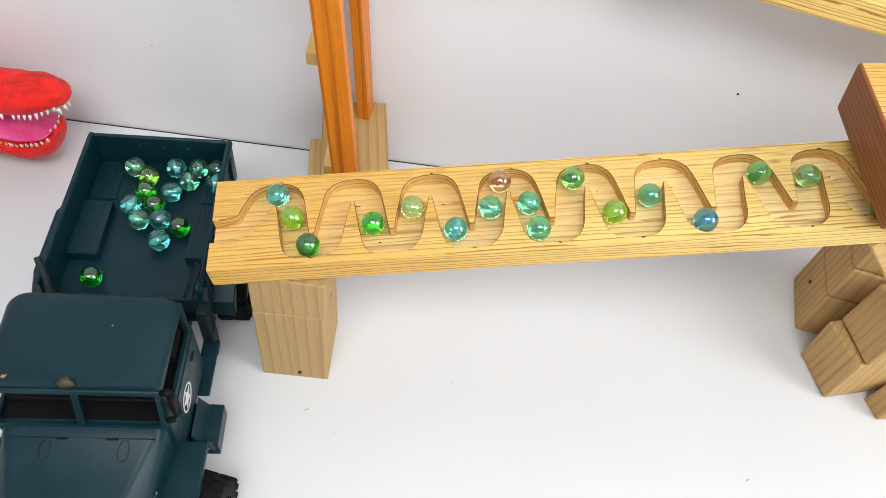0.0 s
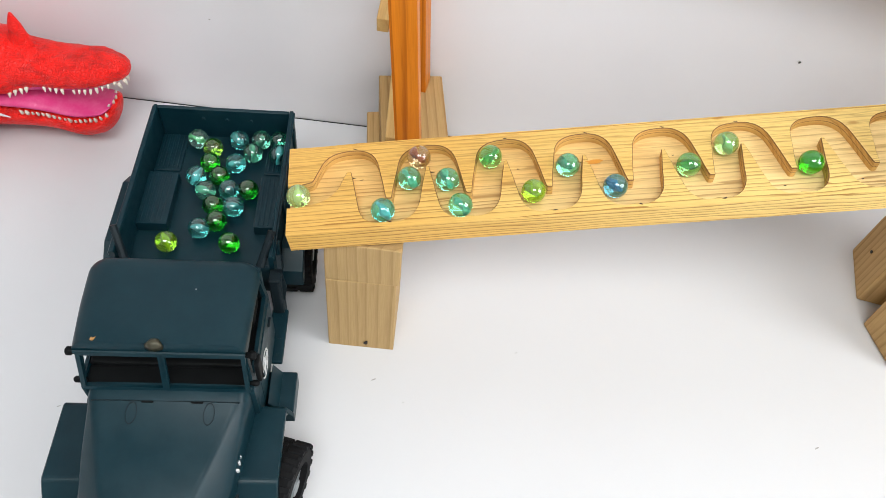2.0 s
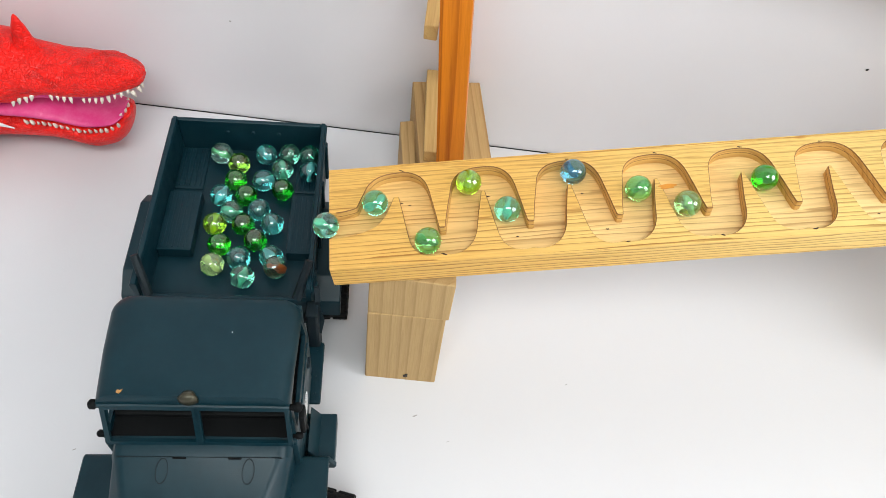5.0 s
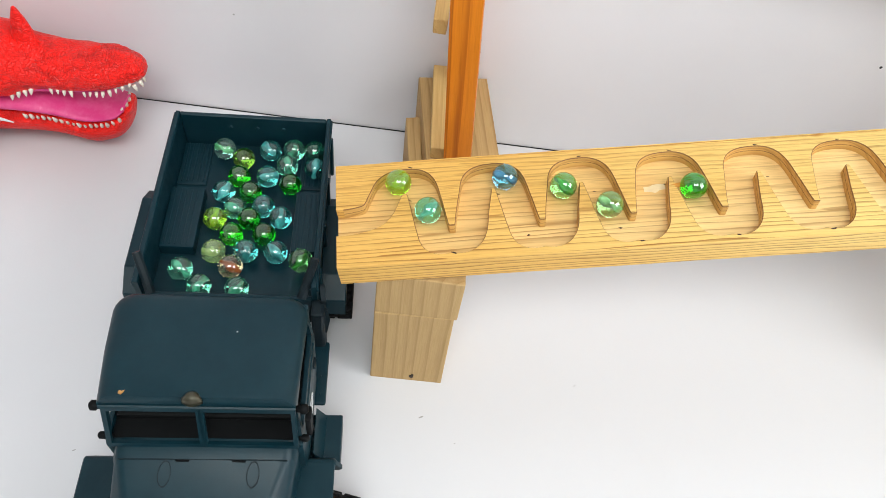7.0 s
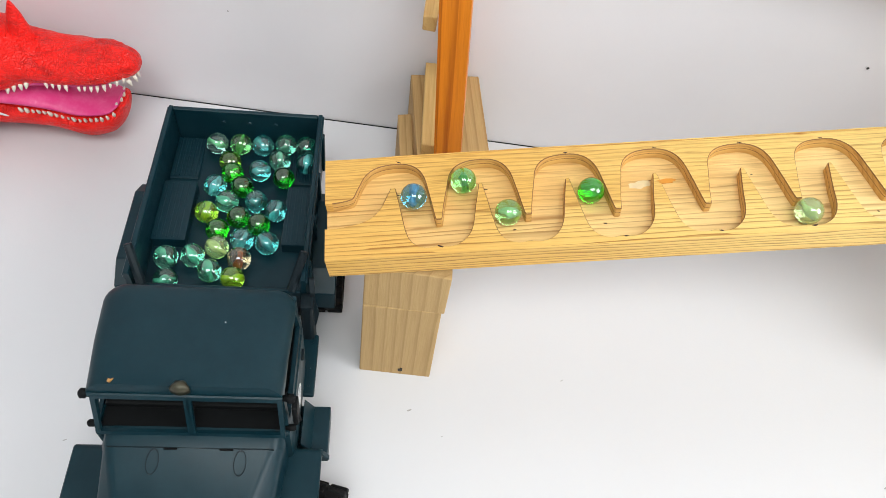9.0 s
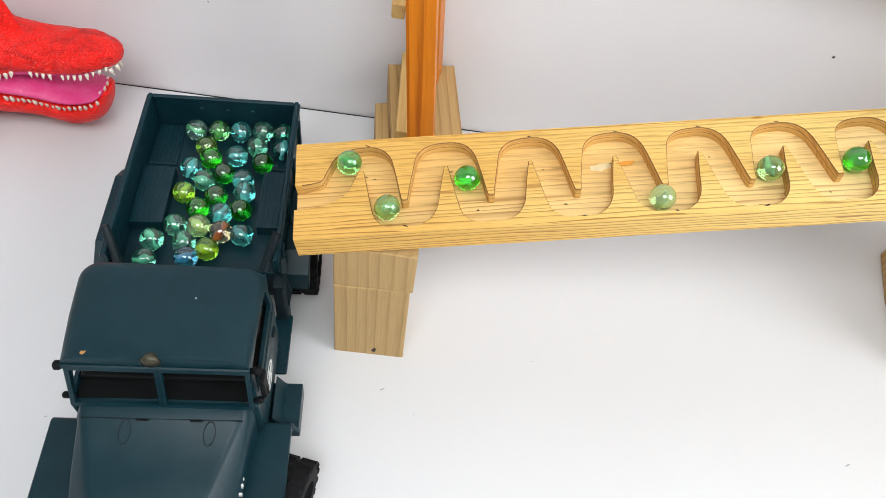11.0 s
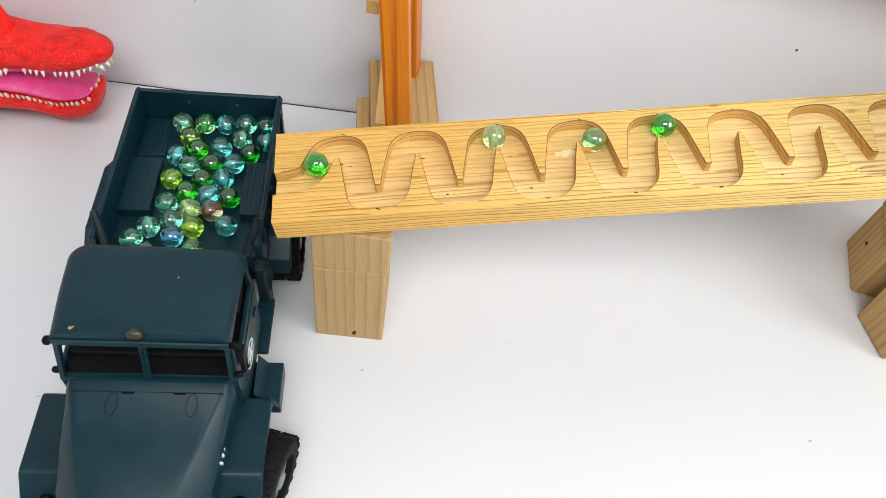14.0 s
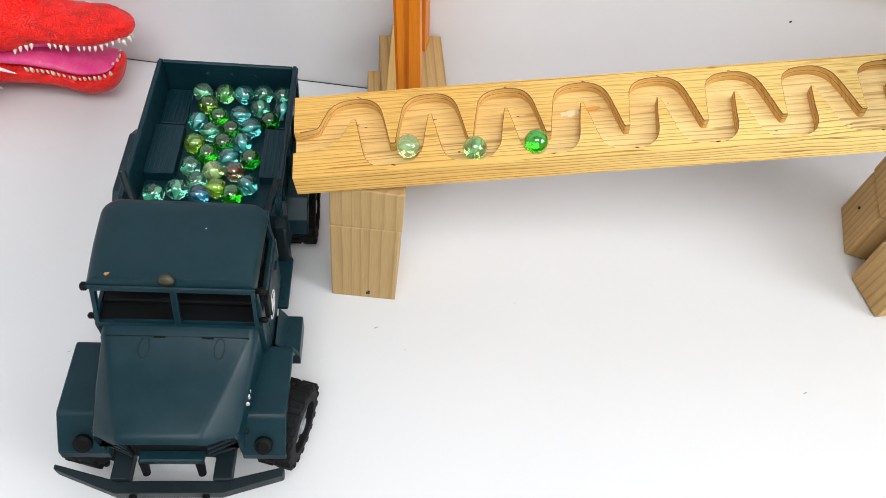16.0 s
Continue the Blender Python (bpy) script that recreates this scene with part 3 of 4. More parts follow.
def wheel(truck, x, y, r, w, steer, name):
    """A lugged tyre with a rim; returns the tyre."""
    bm = bmesh.new()
    n = 40
    prof = [(-w / 2, r * 0.60), (-w / 2, r * 0.86), (-w * 0.40, r * 0.96), (w * 0.40, r * 0.96), (w / 2, r * 0.86), (w / 2, r * 0.60)]
    bm = loft([[(a, b * math.cos(i * math.tau / n), b * math.sin(i * math.tau / n)) for a, b in prof] for i in range(n)] +
              [[(a, b, 0.0) for a, b in prof]], bm, caps=False)
    bmesh.ops.remove_doubles(bm, verts=bm.verts, dist=1e-5)
    tyre = part(name, bm, RUBBER, truck, "black rubber tyre with chunky tread")
    tyre.matrix_local = pose(x, y, r, 0, 0, steer)
    for side in (-1, 1):
        lug = finish("lug", box(0.001 if side > 0 else -w / 2, w / 2 if side > 0 else -0.001, -0.0020, 0.0020, r * 0.90, r, 0.0004, 1), RUBBER)
        for i in range(20):
            ob = new("tread_lug", lug)
            ob.parent = tyre
            ob.matrix_local = Matrix.Rotation((i + 0.25 * side) * math.tau / 20, 4, "X")
    s = 1 if x > 0 else -1
    rim = tube((-w * 0.30, 0, 0), (s * w * 0.30, 0, 0), r * 0.62, r * 0.60, 28)
    rim = tube((s * w * 0.28, 0, 0), (s * w * 0.46, 0, 0), r * 0.26, r * 0.18, 18, rim)
    part("rim", rim, RIM, tyre, "grey plastic rim")
    for i in range(6):
        a = i * math.tau / 6
        c = (r * 0.42 * math.cos(a), r * 0.42 * math.sin(a))
        part("bolt", tube((s * w * 0.29, *c), (s * w * 0.36, *c), r * 0.07, r * 0.06, 6), RIM, tyre)
    return tyre


def build_truck():
    t = empty("toy_truck", TRUCK_POSE, "dark blue-grey plastic toy army truck, bed filling with marbles", "toy truck")
    # frame under the body
    part("chassis", box(-0.030, 0.032, -0.064, 0.215, 0.026, 0.050, 0.002), NAVY_DARK, t)
    # cab shell
    cab = box(-0.048, 0.052, -0.009, 0.060, 0.050, 0.0995, 0.003)
    part("cab_body", cab, NAVY, t)
    part("cab_back", box(-0.046, 0.050, 0.055, 0.0595, 0.0995, 0.1275, 0.001), NAVY, t)
    roof = loft([roof_ring(i, z, fy) for i, z, fy in ((0.0010, 0.1252, 0.0), (0.0, 0.1262, 0.0), (0.0, 0.1275, 0.0), (0.0010, 0.1296, 0.0004), (0.0030, 0.1316, 0.0010), (0.0062, 0.1331, 0.0020),
                                                       (0.0115, 0.1341, 0.0045), (0.0200, 0.1347, 0.0110), (0.0270, 0.1349, 0.0200))])
    rf = part("roof", roof, NAVY, t, "", "auto")
    part("roof_lip", tube((-0.0455, -0.0004, 0.1264), (0.0485, -0.0004, 0.1264), 0.0013, 0.0013, 8), NAVY, rf)
    part("roof_lamp", loft([[(-0.0005 + (0.0047 + 0.0008 * math.sin(a * 5.1)) * k * math.cos(a * math.tau / 16), 0.0012 + 0.0034 * k * math.sin(a * math.tau / 16), z) for a in range(16)]
                            for k, z in ((1.0, 0.1310), (0.95, 0.1348), (0.6, 0.1366), (0.2, 0.1372))]), BRASS, rf, "tarnished gold lamp stud", True)
    part("paint_chip", prism([(-0.0352, 0.0030), (-0.0340, 0.0026), (-0.0330, 0.0034), (-0.0322, 0.0048), (-0.0336, 0.0042), (-0.0348, 0.0046)], "z", 0.1334, 0.1343), flat("orange_chip", (0.45, 0.22, 0.06)), rf, "orange speck of glue")
    for x, y in ((0.016, 0.037),):
        part("paint_chip", box(x, x + 0.0006, y, y + 0.0006, 0.1346, 0.1353, 0.0001, 1), WHITE_PRINT, rf, "tiny white speck")
    # windscreen: two openings in one frame, and the dark inside of the cab
    nrm = (0, -0.95, 0.31)
    z0, z1 = 0.0990, 0.1265
    yb, yt = -0.0085, 0.0006
    for i, (xa, xb) in enumerate(((-0.0455, 0.0025), (0.0015, 0.0495))):
        ins = 0.0012
        part("windscreen_frame", quad_frame(((xa, yb, z0), (xb, yb, z0), (xb - (ins if i else 0), yt, z1), (xa + (0 if i else ins), yt, z1)), 0.0024, 0.0022, nrm), NAVY, t)
    # Black sheets added over the body's top and back to darken the inside.
    part("cab_dark_sheet", box(-0.0440, 0.0480, -0.0060, 0.0545, 0.0992, 0.1002, 0.0), BLACK, t, "black sheet added to darken the cab's inside")
    part("rear_dark_sheet", box(-0.0440, 0.0480, 0.0535, 0.0548, 0.1003, 0.1255, 0.0), BLACK, t)
    part("dashboard", box(-0.044, 0.048, 0.004, 0.014, 0.1002, 0.1045, 0.0015), BLACK, t, "black moulded dashboard")
    part("bench", box(-0.043, 0.047, 0.032, 0.053, 0.1002, 0.1090, 0.003), BLACK, t, "black bench seat")
    # doors with window openings
    for s, x in ((-1, -0.0475), (1, 0.0515)):
        door = part("door", box(x - 0.0008, x + 0.0008, 0.004, 0.052, 0.052, 0.0985, 0.0005, 1), NAVY, t)
        part("window_frame", quad_frame(((x, -0.0070, 0.0990), (x, 0.0580, 0.0990), (x - s * 0.003, 0.0575, 0.1265), (x - s * 0.003, 0.0012, 0.1265)), 0.0042, 0.0022, (-s, 0, 0)), NAVY, door)
        part("door_handle", box(x - 0.0012, x + 0.0018 * s + 0.0004, 0.040, 0.047, 0.088, 0.0900, 0.0004, 1), NAVY_DARK, door)
        if s > 0:
            xx = x + 0.0011
            cy, cz, r = 0.0190, 0.0800, 0.0098
            n = 32
            ring = [[(xx, cy + k * math.cos(a * math.tau / n), cz + k * math.sin(a * math.tau / n)) for a in range(n)] for k in (r, r * 0.86)]
            ring += [[(xx + 0.0003, p[1], p[2]) for p in ring[1]], [(xx + 0.0003, p[1], p[2]) for p in ring[0]], ring[0]]
            part("round_emblem", loft(ring, None, caps=False), WHITE_PRINT, door, "worn white ring printed on the door")
            star = [(cy + (r * 0.80 if i % 2 == 0 else r * 0.34) * math.sin(i * math.pi / 5), cz + (r * 0.80 if i % 2 == 0 else r * 0.34) * math.cos(i * math.pi / 5)) for i in range(10)]
            part("star_emblem", prism(star, "x", xx, xx + 0.0003), WHITE_PRINT, door, "worn white star printed on the door")
    for s, x in ((-1, -0.0460), (1, 0.0505)):
        for z, y, k in ((0.1250, 0.0005, 1.0), (0.1030, -0.006, 0.75)):
            part("hinge_knob", loft([[(x + s * dx, y + 0.0026 * k * q * math.cos(a * math.tau / 12), z + 0.0026 * k * q * math.sin(a * math.tau / 12)) for a in range(12)]
                                     for dx, q in ((-0.003, 0.6), (0.0, 0.7), (0.0008, 1.0), (0.0032, 1.0), (0.0042, 0.5))]), BLACK, t, "small black knob", True)
    mir = tube((0.0530, 0.001, 0.1245), (0.0560, -0.001, 0.1020), 0.0011, 0.0011, 8)
    part("mirror_bracket", box(0.0530, 0.0560, -0.0045, 0.0035, 0.1020, 0.1225, 0.001, bm=mir), BLACK, t, "black mirror bracket")
    # bonnet
    secs = []
    for y, lo, li, ri, ro, z, drop, back in ((-0.0060, -0.0432, -0.0395, 0.0435, 0.0478, 0.1000, 0.0035, 0.0), (-0.0155, -0.0430, -0.0392, 0.0432, 0.0478, 0.0990, 0.0035, 0.0),
                                             (-0.0170, -0.0425, -0.0386, 0.0426, 0.0472, 0.0980, 0.0038, 0.0), (-0.0460, -0.0415, -0.0310, 0.0335, 0.0445, 0.0938, 0.0075, 0.0020),
                                             (-0.0725, -0.0402, -0.0232, 0.0240, 0.0408, 0.0893, 0.0120, 0.0060), (-0.0762, -0.0400, -0.0226, 0.0234, 0.0405, 0.0880, 0.0120, 0.0075),
                                             (-0.0782, -0.0396, -0.0222, 0.0230, 0.0400, 0.0855, 0.0100, 0.0085), (-0.0720, -0.0390, -0.0222, 0.0230, 0.0395, 0.0800, 0.0070, 0.0060)):
        ring_pts = []
        for s, o, i in ((-1, lo, li), (1, ro, ri)):
            side = [(o + s * 0.0006, y + back, 0.060), (o + s * 0.0008, y + back, z - drop - 0.0045), (o + s * 0.0002, y + back, z - drop - 0.0012), (o - s * 0.0012, y + back, z - drop + 0.0006),
                    (i + s * 0.0022, y + 0.06 * back, z - 0.0018), (i, y, z - 0.0004), (i - s * 0.0028, y, z)]
            ring_pts += side if s < 0 else [(0.0015, y, z + 0.0005)] + side[::-1]
        secs.append(ring_pts)
    hood = part("bonnet", loft(secs), NAVY, t, "", "auto")
    part("bonnet_seam", box(-0.0395, 0.0440, -0.0167, -0.0162, 0.0950, 0.09885, 0.0), NAVY_DARK, hood, "thin dark seam")
    for x in (-0.008, 0.020):
        part("bonnet_hinge", box(x - 0.0034, x + 0.0034, -0.0176, -0.0166, 0.0970, 0.0991, 0.0003, 1), BLACK, hood, "small dark hinge")
    for x in (-0.016, 0.0275):
        oval = [[(x + k * 0.0032 * math.cos(a * math.tau / 20), -0.0235 + k * 0.0066 * math.sin(a * math.tau / 20)) for a in range(20)] for k in (1.0, 0.90)]
        rings = [[(p, q, 0.0972 + 0.145 * (q + 0.0235) + dz) for p, q in oval[j]] for j, dz in ((0, -0.001), (0, 0.0004), (1, 0.0004), (1, -0.001))]
        part("bonnet_latch", loft(rings, None, caps=False), NAVY_DARK, hood, "thin oval moulding line")
    for i, (h, w) in enumerate(((0.0030, 0.0011), (0.0036, 0.0016), (0.0026, 0.0011), (0.0038, 0.0012))):
        y = -0.0500 + 0.0042 * i
        part("printed_bar", box(0.0425, 0.0460 - 0.0001 * i, y, y + w, 0.0765, 0.0765 + h, 0.0), WHITE_PRINT, hood, "small white printed mark")
    # grille and lights under the bonnet's front
    part("grille", box(-0.0225, 0.0235, -0.0705, -0.064, 0.046, 0.0800, 0.001), BLACK, t, "black recessed grille")
    for s, x in ((-1, -0.0315), (1, 0.0320)):
        cheek = part("grille_cheek", prism([(x - s * 0.0085, -0.0715), (x + s * 0.0080, -0.0640), (x + s * 0.0080, -0.0560), (x - s * 0.0085, -0.0600)], "z", 0.046, 0.0745, 0.0008, 1), BLACK, t)
        for z in (0.0525, 0.0585, 0.0645, 0.0705):
            part("slat", prism([(x - s * 0.0088, -0.0735), (x + s * 0.0083, -0.0660), (x + s * 0.0083, -0.0640), (x - s * 0.0088, -0.0715)], "z", z, z + 0.0022, 0.0004, 1), NAVY_DARK, cheek)
        part("bracket", prism([(x + s * 0.0080, -0.0685), (x + s * 0.0098, -0.0670), (x + s * 0.0098, -0.0600), (x + s * 0.0080, -0.0600)], "z", 0.048, 0.0760, 0.0004, 1), NAVY, t)
    part("crossbar", box(-0.0180, 0.0200, -0.0770, -0.0700, 0.0500, 0.0560, 0.0014), NAVY, t)
    for x in (-0.0165, 0.0165):
        part("shackle", tube((x, -0.0745, 0.0505), (x + 0.001, -0.0790, 0.0400), 0.0030, 0.0024, 10), BLACK, t, "black shackle")
    # wings
    for s in (-1, 1):
        prof = [(0.0020, 0.050), (-0.0035, 0.0650), (-0.0055, 0.0660), (-0.0500, 0.0660), (-0.0525, 0.0650), (-0.0690, 0.0470), (-0.0695, 0.0400),
                (-0.0660, 0.0405), (-0.0500, 0.0605), (-0.0080, 0.0605), (-0.0020, 0.049)]
        xa, xb = (0.0405, 0.0670) if s > 0 else (-0.0680, -0.0375)
        wing = part("wing", prism(prof, "x", xa, xb, 0.0007, 1), NAVY, t)
        if s > 0:
            part("wing_flap", prism([(0.0640, 0.0655), (0.0672, 0.0645), (0.0712, 0.0560), (0.0700, 0.0555), (0.0664, 0.0632), (0.0640, 0.0640)], "y", -0.0065, -0.0035, 0.0004, 1), NAVY, wing)
        xm = (xa + xb) / 2
        lc, ln = Vector((xm, -0.0640, 0.0515)), Vector((0, -0.74, 0.67))
        lamp = part("headlight", tube(lc - ln * 0.003, lc + ln * 0.0032, 0.0060, 0.0055, 24), BLACK, t, "dark unlit headlight")
        part("headlight_lens", tube(lc + ln * 0.003, lc + ln * 0.0040, 0.0050, 0.0030, 20), BLACK, lamp)
        part("wing_lining", box(xa if s > 0 else xb - 0.004, xa + 0.004 if s > 0 else xb, -0.060, 0.002, 0.030, 0.0600, 0.001), NAVY_DARK, t)
    # bumper in three straight runs
    bp = [(-0.0710, -0.0735), (-0.0325, -0.0835), (0.0300, -0.0830), (0.0660, -0.0740), (0.0660, -0.0795), (0.0300, -0.0905), (-0.0325, -0.0910), (-0.0710, -0.0765)]
    bump_part = part("bumper", prism(bp, "z", 0.0300, 0.0400, 0.0006, 1), NAVY_DARK, t)
    for x in (-0.0225, 0.0205):
        part("tow_hook", tube((x, -0.0905, 0.0345), (x, -0.0960, 0.0345), 0.0022, 0.0030, 10), BLACK, bump_part, "black tow hook")
    for x in (-0.030, 0.030):
        part("bumper_arm", box(x - 0.0055, x + 0.0055, -0.084, -0.058, 0.0345, 0.0440, 0.001), NAVY_DARK, t)
    # wheels
    wheel(t, 0.0650, -0.0405, 0.0288, 0.0220, -15, "front_wheel")
    wheel(t, -0.0540, -0.0405, 0.0288, 0.0220, -15, "front_wheel")
    wheel(t, 0.0600, 0.1410, 0.0300, 0.0220, 0, "rear_wheel")
    wheel(t, -0.0620, 0.1410, 0.0300, 0.0220, 0, "rear_wheel")
    # steps along the side
    step = part("side_step", box(0.0470, 0.0585, 0.0370, 0.0800, 0.0430, 0.0465, 0.0016), NAVY, t)
    for y in (0.0435, 0.0555, 0.0735):
        part("rivet", tube((0.0545, y, 0.0463), (0.0545, y, 0.0473), 0.0008, 0.0006, 8), NAVY, step)
    tb = part("tool_box", box(0.0485, 0.0695, 0.0015, 0.0305, 0.0300, 0.0460, 0.001), NAVY, t)
    for i in range(8):
        part("rib", box(0.0520, 0.0600, 0.0030 + i * 0.0034, 0.0044 + i * 0.0034, 0.0458, 0.0472, 0.0003, 1), NAVY, tb)
    part("step_wedge", prism([(0.0540, 0.046), (0.0540, 0.0580), (0.0600, 0.046)], "y", 0.0020, 0.0300, 0.0004, 1), NAVY, t)
    # load bed
    X0, X1, Y0, Y1 = -0.0545, 0.0512, 0.0870, 0.2262
    part("bed_floor", box(X0 + 0.002, X1 - 0.002, Y0, Y1 - 0.002, 0.0620, 0.0710), NAVY, t)
    side_prof = lambda s, x: [(x, 0.058), (x, 0.0985), (x - s * 0.0004, 0.0996), (x - s * 0.0026, 0.0996), (x - s * 0.0032, 0.0985), (x - s * 0.0032, 0.058)]
    for s, x in ((-1, X0), (1, X1)):
        w = part("bed_side", prism([(a, b) for a, b in side_prof(s, x)], "y", Y0, Y1), NAVY, t)
        part("rail_lip", box(x - 0.0010, x + 0.0010, Y0, Y1, 0.0950, 0.0985, 0.0005, 1), NAVY, w)
        for k in range(4):
            y = 0.100 + 0.036 * k
            part("stake", box(min(x, x + s * 0.0022), max(x, x + s * 0.0022), y, y + 0.005, 0.060, 0.0950, 0.0006, 1), NAVY, w)
    back = part("tailgate", box(X0 + 0.0033, X1 - 0.0033, Y1 - 0.0032, Y1, 0.058, 0.0996, 0.0006, 1), NAVY, t)
    for x in (-0.018, 0.0, 0.018):
        part("tailgate_rivet", tube((x, Y1 - 0.0030, 0.0900), (x, Y1 - 0.0043, 0.0900), 0.0016, 0.0010, 10), NAVY, back)
    part("bed_front", box(X0 + 0.0033, X1 - 0.0033, Y0, Y0 + 0.0030, 0.058, 0.0860, 0.0006, 1), NAVY, t)
    for xa, xb in ((X0 + 0.0033, -0.0295), (0.0310, X1 - 0.0033)):
        well = part("wheel_box", box(xa, xb, 0.1265, 0.1755, 0.0708, 0.0800, 0.0009, 2), NAVY, t)
        pan = part("ribbed_panel", box(xa, xb - 0.002 if xa < 0 else xb, 0.1840, 0.2222, 0.0708, 0.0726, 0.0005, 1), NAVY, t)
        for k in range(5):
            x = xa + 0.0030 + k * 0.0035
            part("rib", box(x - 0.0007, x + 0.0007, 0.1285, 0.1735, 0.0796, 0.0803, 0.0002, 1), NAVY, well)
            part("rib", box(x - 0.0007, x + 0.0007, 0.1865, 0.2205, 0.0722, 0.0732, 0.0003, 1), NAVY, pan)
    for s, x in ((-1, X0), (1, X1)):
        prof = [(0.0980, 0.0500), (0.1000, 0.0640), (0.1150, 0.0730), (0.1700, 0.0730), (0.1830, 0.0650), (0.1840, 0.0500), (0.1790, 0.0500), (0.1680, 0.0690), (0.1160, 0.0690), (0.1030, 0.0500)]
        part("rear_wing", prism(prof, "x", min(x, x + s * 0.0165), max(x, x + s * 0.0165), 0.0006, 1), NAVY, t)
        post = tube((x - s * 0.0090, Y0 - 0.0010, 0.0900), (x - s * 0.0015, Y0 + 0.0150, 0.1085), 0.0030, 0.0026, 8)
        part("corner_post", post, NAVY_DARK, t)
    flap = box(0.0480, 0.0560, 0.0760, 0.0880, 0.0280, 0.0860, 0.002)
    part("side_bracket", flap, NAVY_DARK, t)
    part("strap", loft([[(0.0530 + dx, 0.0890 + dy, z), (0.0560 + dx, 0.0890 + dy, z), (0.0560 + dx, 0.0905 + dy, z), (0.0530 + dx, 0.0905 + dy, z)]
                        for dx, dy, z in ((0, 0, 0.098), (0.001, -0.006, 0.092), (0.0, -0.004, 0.083), (0.003, -0.008, 0.072), (0.001, -0.010, 0.060))]), NAVY_DARK, t)
    return t


build_truck()


# ---- the toy dinosaur head ----
def ring(x, zc, rz, yc, ry, n=28, top=1.0, low=1.0):
    return [(x, yc + ry * math.cos(a * math.tau / n), zc + (rz * (top if math.sin(a * math.tau / n) > 0 else low)) * math.sin(a * math.tau / n)) for a in range(n)]


def smooth_rings(keys, make, steps=5):
    """Rings between key rows of numbers, eased along a spline."""
    p = [np.array(k, float) for k in keys]
    p = [2 * p[0] - p[1]] + p + [2 * p[-1] - p[-2]]
    out = []
    for i in range(1, len(p) - 2):
        a, b, c, d = p[i - 1:i + 3]
        for j in range(steps):
            s = j / steps
            out.append(make(*(0.5 * (2 * b + (c - a) * s + (2 * a - 5 * b + 4 * c - d) * s * s + (3 * b - a - 3 * c + d) * s ** 3))))
    out.append(make(*p[-2]))
    return out


def tooth(p, size, tip, parent, material=None, name="tooth", n=8):
    p, tip = Vector(p), Vector(tip).normalized()
    s = tip.orthogonal().normalized()
    q = tip.cross(s)
    rows = [[p + tip * (size * h) + (s * math.cos(k * math.tau / n) + q * math.sin(k * math.tau / n)) * (size * 0.30 * r) for k in range(n)]
            for h, r in ((-0.15, 1.0), (0.35, 0.9), (0.75, 0.5), (1.0, 0.08))]
    return part(name, loft(rows), material or IVORY, parent, "", True)


